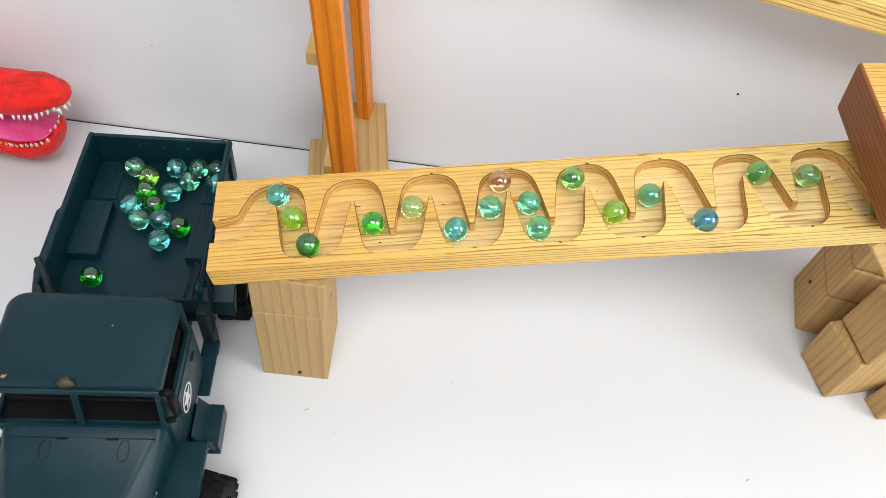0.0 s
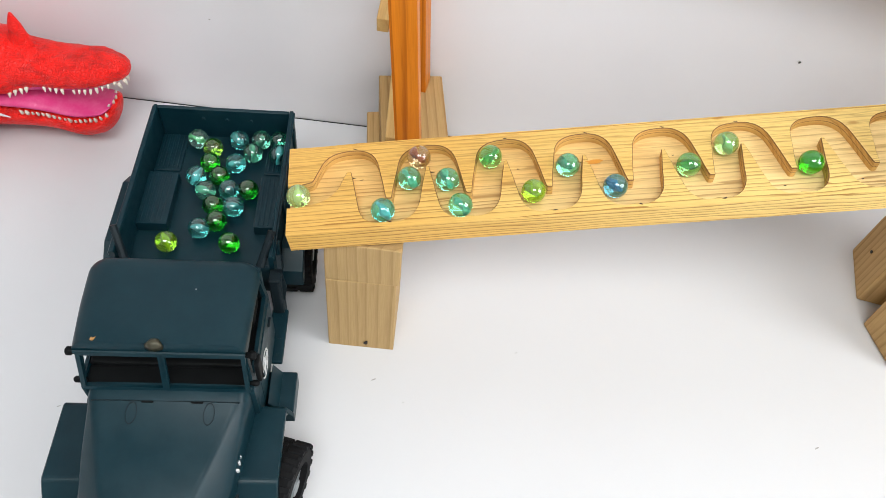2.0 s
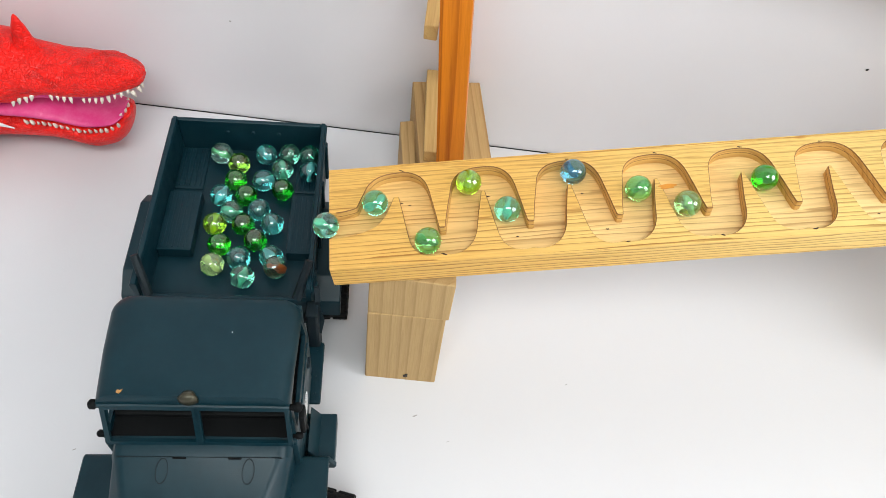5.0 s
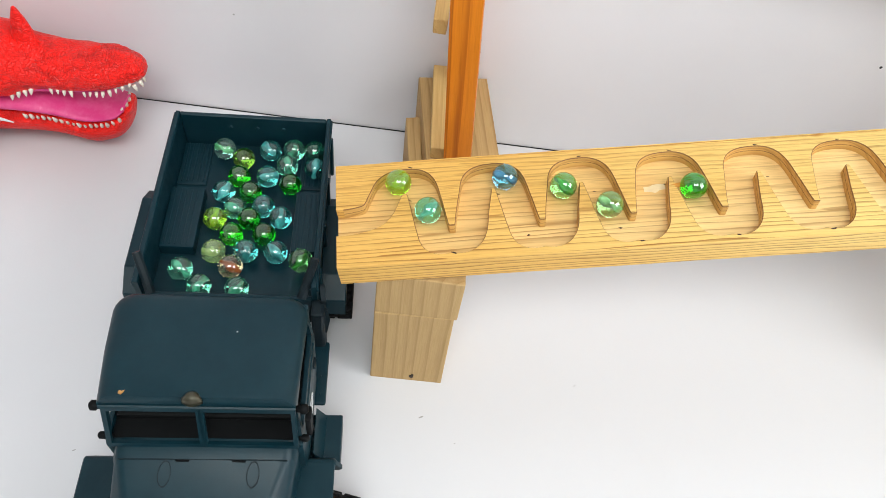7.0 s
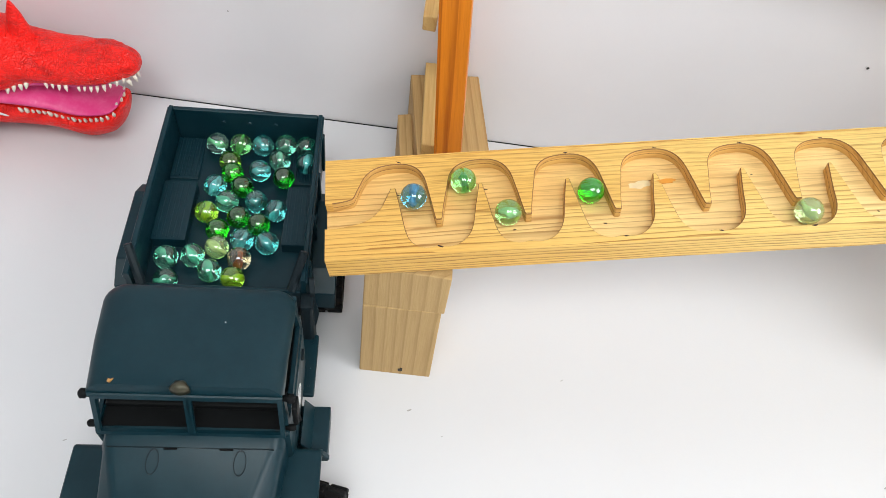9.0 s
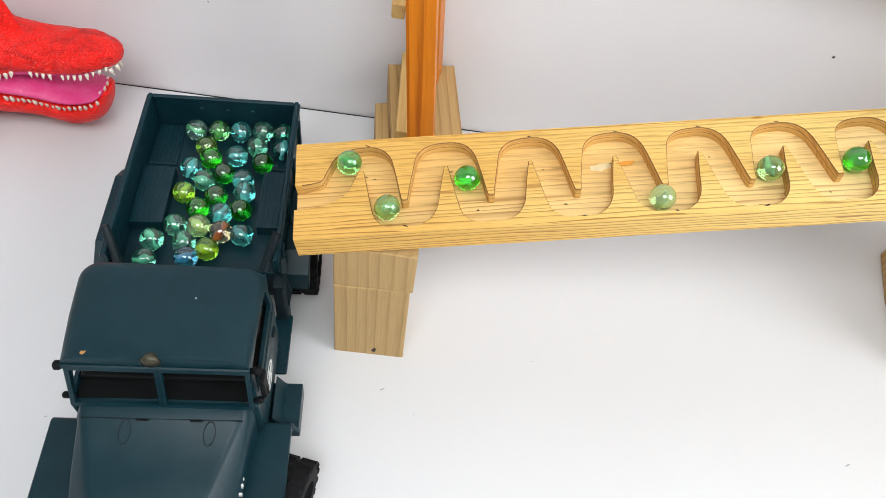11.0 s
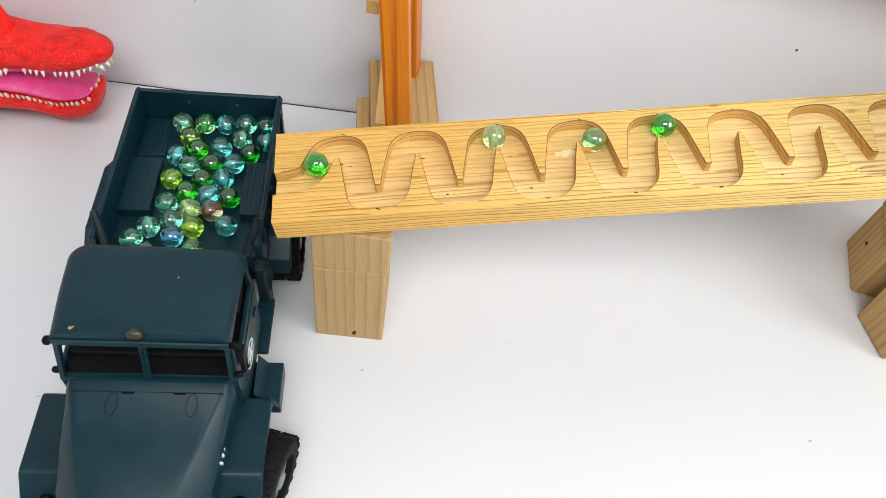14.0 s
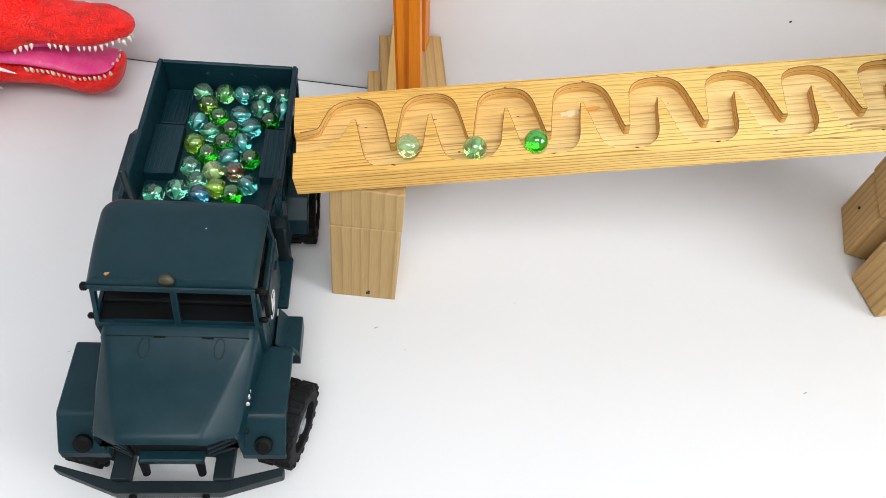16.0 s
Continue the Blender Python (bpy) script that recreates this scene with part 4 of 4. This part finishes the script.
def build_dinosaur():
    d = empty("toy_dinosaur", pose(0, 0, 0), "red scaly toy dinosaur head with open pink mouth and white teeth", "toy dinosaur")
    Y = 0.188
    up = [(-0.1940, 0.0808, 0.0029, Y, 0.0039), (-0.1970, 0.0820, 0.0073, Y, 0.0095), (-0.2030, 0.0826, 0.0110, Y, 0.0143), (-0.2125, 0.0813, 0.0139, Y, 0.0180), (-0.2245, 0.0788, 0.0156, Y, 0.0203),
          (-0.2500, 0.0761, 0.0171, Y, 0.0218), (-0.2680, 0.0763, 0.0179, Y, 0.0228), (-0.2830, 0.0748, 0.0218, Y, 0.0262), (-0.3050, 0.0748, 0.0291, Y, 0.0320), (-0.4200, 0.0738, 0.0369, Y, 0.0369)]
    rings = smooth_rings(up, lambda x, z, rz, y, ry: ring(x, z, max(rz, 0.002), y, max(ry, 0.002), 28, 1.0, 0.85))
    for r in rings:
        for i, (x, y, z) in enumerate(r):
            k = 0.0016 * noise.noise((x * 70, y * 70, z * 70)) + 0.0007 * noise.noise((x * 240, y * 240, z * 240))
            r[i] = (x, y + (k if y > Y else -k), z + k)
    upper = part("upper_jaw", loft(rings), RED_SKIN, d, "", True)
    low = [(-0.2125, 0.0420, 0.0045, Y, 0.0070), (-0.2155, 0.0380, 0.0120, Y, 0.0145), (-0.2210, 0.0345, 0.0165, Y, 0.0200), (-0.2290, 0.0315, 0.0188, Y, 0.0222), (-0.2440, 0.0275, 0.0190, Y, 0.0228),
           (-0.2700, 0.0330, 0.0190, Y, 0.0235), (-0.3000, 0.0345, 0.0210, Y, 0.0260), (-0.3400, 0.0360, 0.0280, Y, 0.0300), (-0.4200, 0.0380, 0.0330, Y, 0.0320)]
    rings = smooth_rings(low, lambda x, z, rz, y, ry: ring(x, z, max(rz, 0.002), y, max(ry, 0.002), 28, 0.50, 1.0))
    lower_jaw = part("lower_jaw", loft(rings), RED_SKIN, d, "", True)
    mouth = [(-0.2165, 0.0450, 0.0030, Y - 0.001, 0.0105), (-0.2240, 0.0420, 0.0060, Y - 0.001, 0.0165), (-0.2440, 0.0400, 0.0080, Y - 0.001, 0.0195), (-0.2680, 0.0450, 0.0110, Y - 0.001, 0.0210),
             (-0.2920, 0.0490, 0.0130, Y - 0.001, 0.0240), (-0.3200, 0.0480, 0.0120, Y - 0.001, 0.0260)]
    part("tongue", loft(smooth_rings(mouth, lambda x, z, rz, y, ry: ring(x, z, max(rz, 0.002), y, max(ry, 0.002), 24, 0.55, 0.7))), PINK, d, "glossy pink tongue and gums", True)
    palate = [(-0.2040, 0.0775, 0.0020, Y, 0.0080), (-0.2140, 0.0730, 0.0040, Y, 0.0130), (-0.2400, 0.0680, 0.0060, Y, 0.0165), (-0.2800, 0.0640, 0.0080, Y, 0.0190), (-0.3150, 0.0540, 0.0080, Y, 0.0240)]
    part("palate", loft(smooth_rings(palate, lambda x, z, rz, y, ry: ring(x, z, max(rz, 0.002), y, max(ry, 0.002), 24, 0.8, 0.9))), PINK, d, "dark pink palate", True)
    rnd = random.Random(4)
    for i in range(19):
        f = i / 18
        x = -0.2030 - 0.0860 * f
        depth = float(np.interp(-x, [0.1985, 0.2100, 0.2230, 0.2550, 0.2750, 0.2950], [0.0105, 0.0160, 0.0188, 0.0195, 0.0205, 0.0250]))
        z = float(np.interp(-x, [0.1985, 0.2100, 0.2230, 0.2400, 0.2600, 0.2750, 0.2950], [0.0790, 0.0750, 0.0710, 0.0685, 0.0695, 0.0690, 0.0610]))
        if i not in (8, 13, 14):
            tooth((x, Y - depth, z), rnd.uniform(0.0034, 0.0050) * (1.35 if i > 14 else 1.0), (rnd.uniform(-0.2, 0.2), -0.25, -1), upper)
    for i in range(17):
        f = i / 16
        x = -0.2185 - 0.0680 * f
        depth = float(np.interp(-x, [0.2150, 0.2250, 0.2450, 0.2700, 0.3000], [0.0130, 0.0195, 0.0215, 0.0222, 0.0245]))
        z = float(np.interp(-x, [0.2150, 0.2250, 0.2450, 0.2700, 0.3000], [0.0410, 0.0375, 0.0345, 0.0395, 0.0410]))
        tooth((x, Y - depth, z), rnd.uniform(0.0030, 0.0052) * (1.5 if i == 15 else 1.0), (rnd.uniform(-0.2, 0.2), -0.35, 1), lower_jaw)
    for i in range(4):
        a = i / 3 - 0.5
        tooth((-0.1962 - 0.004 * abs(a) * 2, Y - 0.004 - 0.008 * a * 2, 0.0758), 0.0056, (0.35, 0, -1), upper)
        tooth((-0.2150 - 0.003 * abs(a) * 2, Y - 0.009 * a * 2, 0.0440), 0.0045, (0.35, 0, 1), lower_jaw)
    horn = [[(-0.2785 + 0.0105 * math.cos(a * math.tau / 14) * k + 0.0015 * h, Y + 0.002 + 0.007 * math.sin(a * math.tau / 14) * k, 0.0890 + 0.035 * h) for a in range(14)]
            for h, k in ((0.0, 1.35), (0.15, 1.0), (0.4, 0.72), (0.7, 0.50), (0.95, 0.18), (1.0, 0.05))]
    part("horn", loft(horn), RED_SKIN, d, "small red brow horn", True)
    claws = empty("toy_claws", pose(0, 0, 0), "sharp white plastic spikes beside the red dinosaur's jaw", "toy claws")
    for p, q in (((-0.337, 0.150, 0.0780), (-0.2990, 0.148, 0.0730)), ((-0.337, 0.147, 0.0640), (-0.2840, 0.146, 0.0530)), ((-0.337, 0.144, 0.0470), (-0.2990, 0.142, 0.0380))):
        part("spike", tube(p, q, 0.0055, 0.0004, 12), WHITE_SPIKE, claws, "", True)
    part("claw_base", box(-0.355, -0.327, 0.134, 0.160, 0.0, 0.086, 0.004), RED_SKIN, claws, "red moulded base")


build_dinosaur()


# ---- glass marbles ----
# on the groove: seconds and millimetres from the outlet; in the bed: seconds and millimetres right and back
ROLLING = {
    "A": ("green", [(0, 938), (0.5, 874), (1, 804), (1.5, 744), (2, 726), (2.5, 694), (3, 668), (3.5, 638), (4, 612), (6.5, 461), (7, 438), (7.5, 413), (8, 385), (8.5, 351), (9, 324), (11.5, 179), (12, 157), (12.5, 136), (13, 106), (13.5, 73), (14, 44), (14.5, 14)],
          [(15.2, 16, 108), (16, 14, 110)]),
    "B": ("pale", [(0, 859), (0.5, 784), (1, 723), (1.5, 661), (2, 631), (2.5, 603), (3, 570), (3.5, 536), (4, 509), (6.5, 362), (7, 331), (7.5, 301), (8, 275), (8.5, 248), (9, 220), (11.5, 83), (12, 49), (12.5, 21)],
          [(13.4, 20, 97), (14, -25, 92), (16, -28, 92)]),
    "C": ("green_clear", [(0, 777), (0.5, 726), (1, 654), (1.5, 592), (2, 561), (2.5, 533), (3, 506), (3.5, 475), (4, 445), (6.5, 310), (7, 280), (7.5, 253), (8, 224), (8.5, 194), (9, 168), (11.5, 29)],
          [(12.4, 4, 99), (16, 6, 93)]),
    "D": ("blue", [(0, 697), (0.5, 626), (1, 554), (1.5, 489), (2, 458), (2.5, 438), (3, 413), (3.5, 384), (4, 356), (6.5, 219), (7, 189), (7.5, 163), (8, 144), (8.5, 119), (9, 88)],
          [(11.2, -10, 101), (12.5, -12, 104), (16, -9, 109)]),
    "E": ("aqua_green", [(0, 619), (0.5, 543), (1, 463), (1.5, 414), (2, 390), (2.5, 360), (3, 327), (3.5, 297), (4, 270), (6.5, 126), (7, 94), (7.5, 61), (8, 33)],
          [(9.0, -36, 97), (12.5, -35, 99), (16, -40, 108)]),
    "F": ("lime", [(0, 569), (0.5, 500), (1, 432), (1.5, 373), (2, 341), (2.5, 314), (3, 282), (3.5, 255), (4, 226), (6.5, 93), (7, 61), (7.5, 34)],
          [(8.5, 8, 98), (9, 4, 100), (12.5, 1, 114), (16, 2, 116)]),
    "G": ("green_clear", [(0, 522), (0.5, 446), (1, 380), (1.5, 317), (2, 286), (2.5, 261), (3, 232), (3.5, 201), (4, 170), (6.5, 32)],
          [(7.5, 20, 113), (8.0, 4, 205), (8.5, -6, 213), (16, -5, 213)]),
    "H": ("aqua_green", [(0, 462), (0.5, 399), (1, 325), (1.5, 262), (2, 234), (2.5, 202), (3, 178), (3.5, 156), (4, 137)],
          [(6.5, 22, 110), (7, 1, 98), (9, -11, 105), (12.5, -15, 119), (16, -12, 121)]),
    "I": ("aqua_green", [(0, 441), (0.5, 375), (1, 298), (1.5, 236), (2, 210), (2.5, 181), (3, 157), (3.5, 134), (4, 102)],
          [(6, -5, 100), (6.4, -24, 108), (6.7, -21, 105), (7, -22, 99), (7.4, -7, 103), (7.6, -13, 100), (8, -14, 107), (8.6, -11, 109), (9, -23, 116), (12.5, -20, 134), (16, -19, 135)]),
    "J": ("brown", [(0, 409), (0.5, 336), (1, 268), (1.5, 203), (2, 176), (2.5, 151), (3, 122), (3.5, 92), (4, 54)],
          [(5.6, -5, 114), (7, -5, 114), (9, 6, 115), (12.5, 11, 128), (16, 13, 132)]),
    "K": ("aqua_green", [(0, 385), (0.5, 302), (1, 239), (1.5, 177), (2, 156), (2.5, 134), (3, 101), (3.5, 67), (4, 39)],
          [(5.2, -10, 104), (6.4, -39, 117), (7, -35, 111), (7.2, -28, 111), (7.6, -26, 113), (8, -29, 115), (8.6, -25, 112), (9, -39, 114), (12.5, -30, 114), (16, -25, 113)]),
    "L": ("aqua", [(0, 342), (0.5, 274), (1, 199), (1.5, 146), (2, 120), (2.5, 91), (3, 53), (3.5, 30)],
          [(4.6, 22, 124), (7, 22, 126), (9, 22, 128), (12.5, 23, 115), (16, 24, 120)]),
    "M": ("milky", [(0, 273), (0.5, 194), (1, 121), (1.5, 49), (2, 19)],
          [(2.3, 35, 123), (2.4, 34, 100), (2.5, 27, 105), (2.6, 17, 108), (2.8, 7, 109), (3, 0, 106), (3.2, -6, 108), (3.5, -13, 111), (7, -17, 125), (9, -9, 123), (12.5, -4, 129), (16, -2, 132)]),
    "N": ("green", [(0, 217), (0.5, 156), (1, 81), (1.5, 14)],
          [(1.8, 38, 109), (1.9, 28, 109), (2, 16, 113), (2.1, -1, 109), (2.2, -13, 114), (2.3, -17, 117), (2.4, -14, 110), (2.8, -19, 111), (3, -22, 113), (3.2, -21, 119), (3.5, -16, 128), (7, -8, 139), (9, -11, 137), (12.5, -8, 144), (16, -9, 148)]),
    "O": ("dark_green", [(0, 122), (0.5, 43)],
          [(0.8, 35, 104), (0.9, 10, 107), (1, -8, 109), (1.1, -9, 108), (1.2, -8, 113), (1.3, -1, 123), (1.4, 9, 132), (1.5, 8, 129), (2, 4, 132), (3, 7, 135), (3.5, 8, 135), (7, 13, 140), (9, 15, 143), (12.5, 22, 140), (16, 23, 145)]),
    "P": ("lime", [(0, 92), (0.5, 15)],
          [(0.6, 35, 127), (0.7, 16, 106), (0.8, -8, 102), (0.9, -21, 95), (1.3, -37, 100), (1.5, -36, 97), (1.6, -33, 102), (1.9, -30, 109), (2.1, -24, 115), (2.3, -22, 118), (2.5, -19, 123), (2.6, -14, 132), (2.8, -9, 135), (3, -10, 136), (3.5, -16, 148), (7, -20, 151), (9, -20, 151), (12.5, -21, 156), (16, -20, 158)]),
    "Q": ("aqua", [(0, 66), (0.3, 12)],
          [(0.5, 28, 103), (0.6, 1, 107), (0.7, -22, 116), (0.8, -21, 110), (1, -25, 110), (1.2, -26, 112), (1.4, -18, 118), (1.6, -13, 122), (2, -7, 125), (2.5, -1, 121), (3, -3, 118), (3.5, 0, 120), (7, 3, 126), (9, 6, 130), (12.5, 7, 143), (16, 7, 145)]),
    "X": ("green", [(11.5, 686), (12, 660), (12.5, 631), (13, 603), (13.5, 568), (14, 535), (14.5, 507), (15, 476), (16, 346)],
          []),
    "Y": ("pale", [(11.5, 567), (12, 540), (12.5, 511), (13, 480), (13.5, 451), (14, 429), (14.5, 401), (15, 375), (16, 242)],
          []),
    "Z": ("milky_lime", [(7.5, 675), (8, 647), (8.5, 620), (9, 591), (11.5, 438), (12, 412), (12.5, 384), (13, 353), (13.5, 324), (14, 296), (14.5, 272), (15, 246), (16, 137)],
          []),
}
LYING = [
    ("clear_green", [(0, -22, 212), (16, -22, 213)]),
    ("olive_green", [(0, -10, 203), (7, -8, 204), (9, -11, 196), (16, -16, 200)]),
    ("aqua", [(0, 9, 213), (16, 10, 213)]),
    ("aqua_green", [(0, 26, 214), (16, 25, 215)]),
    ("aqua_dark", [(0, 40, 214), (16, 40, 214)]),
    ("aqua_green", [(0, 21, 200), (16, 24, 199)]),
    ("aqua", [(0, 41, 199), (16, 42, 197)]),
    ("green", [(0, -9, 188), (7, -9, 188), (9, -8, 186), (16, -6, 187)]),
    ("aqua", [(0, 10, 188), (16, 10, 190)]),
    ("aqua", [(0, -17, 174), (9, -18, 174), (12.5, -21, 178), (16, -21, 181)]),
    ("dark_green", [(0, 0, 175), (9, 0, 174), (12.5, 6, 172), (16, 5, 174)]),
    ("aqua_green", [(0, -8, 160), (9, -8, 161), (12.5, -10, 169), (16, -10, 171)]),
    ("aqua", [(0, 7, 161), (3.5, 10, 162), (7, 10, 163), (9, 11, 162), (12.5, 22, 172), (16, 20, 177)]),
    ("dark_green", [(0, 22, 155), (1.5, 23, 157), (3.5, 22, 180), (7, 26, 183), (9, 27, 184), (16, 33, 185)]),
    ("dark_green", [(0, -29, 108), (0.1, -21, 118), (0.2, -11, 129), (0.3, -4, 139), (0.4, -1, 145), (3.5, 0, 148), (7, 2, 152), (9, 1, 148), (12.5, 1, 156), (16, 1, 160)]),
    ("aqua", [(0, 10, 142), (0.3, 11, 143), (0.5, 13, 143), (1.5, 13, 145), (3.5, 18, 149), (7, 22, 154), (9, 25, 155), (12.5, 16, 158), (16, 15, 161)]),
]
# glass colour, core colours
GLASSES = {
    "green": ((0.035, 0.74, 0.02), None), "dark_green": ((0.012, 0.40, 0.018), None), "lime": ((0.48, 0.90, 0.06), (0.62, 0.72, 0.03)),
    "olive": ((0.60, 0.80, 0.12), (0.52, 0.40, 0.03)), "olive_green": ((0.40, 0.80, 0.09), None), "milky": ((0.66, 0.93, 0.42), (0.80, 0.90, 0.48)),
    "milky_lime": ((0.64, 0.90, 0.52), (0.70, 0.80, 0.34)), "aqua": ((0.18, 0.84, 0.82), (0.42, 0.80, 0.80)), "aqua_green": ((0.28, 0.90, 0.66), (0.30, 0.72, 0.55)),
    "aqua_dark": ((0.16, 0.78, 0.55), None), "pale": ((0.44, 0.84, 0.38), (0.62, 0.84, 0.62)), "clear_green": ((0.54, 0.95, 0.82), (0.30, 0.86, 0.40)),
    "green_clear": ((0.32, 0.90, 0.34), (0.16, 0.52, 0.16)), "blue": ((0.14, 0.56, 0.78), (0.20, 0.50, 0.66)), "brown": ((0.78, 0.66, 0.42), (0.55, 0.14, 0.03)),
}
WORDS = {"green": "clear bright green", "dark_green": "dark green", "lime": "yellow-green", "olive": "olive yellow", "olive_green": "olive green", "milky": "milky pale yellow",
         "milky_lime": "cloudy pale lime", "aqua": "clear aqua", "aqua_green": "aqua-green", "aqua_dark": "deep aqua", "pale": "very pale aqua", "clear_green": "clear pale green",
         "green_clear": "clear green", "blue": "blue-green streaked", "brown": "clear amber and red"}


def ball_mesh(name, material, r=MARBLE_R):
    bm = bmesh.new()
    bmesh.ops.create_uvsphere(bm, u_segments=36, v_segments=20, radius=r)
    return finish(name, bm, material, True)


def swirl_mesh(name, material, turn, wide):
    """A twisted vane in the middle of a marble."""
    bm = bmesh.new()
    rows = []
    for i in range(13):
        f = i / 12 * 2 - 1
        z = f * MARBLE_R * 0.80
        w = MARBLE_R * wide * math.sqrt(max(0.02, 1 - f * f * 0.98))
        a = turn * f
        c, s = math.cos(a), math.sin(a)
        th = MARBLE_R * 0.05
        rows.append([(c * x - s * y, s * x + c * y, z) for x, y in ((-w, -th), (0, -th * 2.4), (w, -th), (w, th), (0, th * 2.4), (-w, th))])
    return finish(name, loft(rows, bm), material, True)


CLOUDY = {"milky": 0.84, "milky_lime": 0.88, "lime": 0.90}
MARBLE_MESH = {}
for _k, (_c, _d) in GLASSES.items():
    MARBLE_MESH[_k] = (ball_mesh("marble_" + _k, glass("glass_" + _k, _c, 0.012, CLOUDY.get(_k, 0.975), True)), swirl_mesh("swirl_" + _k, flat("vane_" + _k, _d, 0.3), 2.2, 0.27) if _d else None)


def make_marble(kind, where):
    ball, core = MARBLE_MESH[kind]
    ob = new("glass_marble", ball)
    tagged(ob, WORDS[kind] + " glass marble " + where, "marble", "glass marbles")
    if core:
        sw = new("swirl", core)
        sw.parent = ob
        sw.matrix_local = pose(0, 0, 0, 40, 25, 10)
    return ob


BED_Z = 0.0710 + MARBLE_R


def bed_point(x, y):
    return TRUCK_POSE @ Vector((x / 1000, y / 1000, BED_Z))


def groove_point(s):
    s = s / 1000
    u, v = np.interp(s, GROOVE_S, GROOVE[:, 0]), np.interp(s, GROOVE_S, GROOVE[:, 1])
    return BOARD_POSE @ Vector((u, v, MARBLE_R - DEPTH))


def ease(rows, t):
    """A value between rows of seconds and numbers, with no overshoot."""
    ts = [r[0] for r in rows]
    i = max(0, min(len(ts) - 2, int(np.searchsorted(ts, t, side="right")) - 1))
    a, b = rows[i], rows[i + 1]
    f = max(0.0, min(1.0, (t - a[0]) / (b[0] - a[0])))
    return [p + (q - p) * f for p, q in zip(a[1:], b[1:])]


END_S = 1000 * float(GROOVE_S[-1]) - 6


def rolling_rows(groove, bed):
    """Where a marble is at each tenth of a second: down the groove, over the edge, and about the bed."""
    groove = list(groove)
    speed = (groove[-2][1] - groove[-1][1]) / (groove[-1][0] - groove[-2][0]) if len(groove) > 1 else 150.0
    speed = max(speed, 92.0)
    first = groove[0]
    if first[0] > 0:
        enter = first[0] - (END_S - first[1]) / 92
        groove = ([(0, END_S), (enter, END_S)] if enter > 0.1 else [(0, first[1] + 92 * first[0])]) + groove
    leave = groove[-1][0] + groove[-1][1] / speed
    if bed:
        groove.append((leave, 0))
    elif groove[-1][0] < 16:
        groove.append((16.0, groove[-1][1] - 56 * (16 - groove[-1][0])))
    edge = groove_point(0)
    drop = bed_point(38, 117)
    out = []
    for i in range(161):
        t = i / 10
        if t <= leave or not bed:
            p = groove_point(ease(groove, t)[0])
        elif t < leave + 0.16:
            f = (t - leave) / 0.16
            p = edge.lerp(drop, f)
            p.z = edge.z + (drop.z - edge.z) * f * f
        else:
            rows = [(leave + 0.16, 38, 117)] + [r for r in bed if r[0] > leave + 0.2]
            if rows[1][0] - rows[0][0] > 0.9:
                rows.insert(1, (rows[0][0] + 0.6, rows[1][1], rows[1][2]))
            p = bed_point(*ease(rows, t))
        out.append((t, p))
    return out


def with_turn(points, seed):
    """Turns each marble as it rolls."""
    rnd = random.Random(seed)
    q = Euler([rnd.uniform(0, 6.2) for _ in range(3)]).to_quaternion()
    rows, last = [], points[0][1]
    for t, p in points:
        d = p - last
        if d.length > 1e-6:
            axis = Vector((-d.y, d.x, 0))
            if axis.length > 1e-7:
                from_roll = Matrix.Rotation(min(1.3, d.length / MARBLE_R * 0.85), 4, axis.normalized()).to_quaternion()
                q = from_roll @ q
        last = p
        rows.append((t, Matrix.Translation(p) @ q.to_matrix().to_4x4()))
    return rows


ROLLERS, LIERS = [], []
for _i, (_n, (_kind, _g, _b)) in enumerate(ROLLING.items()):
    ROLLERS.append((make_marble(_kind, "rolling down the groove"), with_turn(rolling_rows(_g, _b), _i)))
for _i, (_kind, _rows) in enumerate(LYING):
    LIERS.append((make_marble(_kind, "lying in the truck bed"), with_turn([(k / 10, bed_point(*ease(_rows, k / 10))) for k in range(161)], 100 + _i)))


def thin(rows):
    """Leaves out rows in the middle of a rest."""
    keep = [rows[0]]
    for a, b, c in zip(rows, rows[1:], rows[2:]):
        if (b[1].translation - a[1].translation).length > 2e-5 or (c[1].translation - b[1].translation).length > 2e-5:
            keep.append(b)
    return keep + [rows[-1]]


def motions():
    for ob, rows in ROLLERS + LIERS:
        walk(ob, thin(rows))


motions()
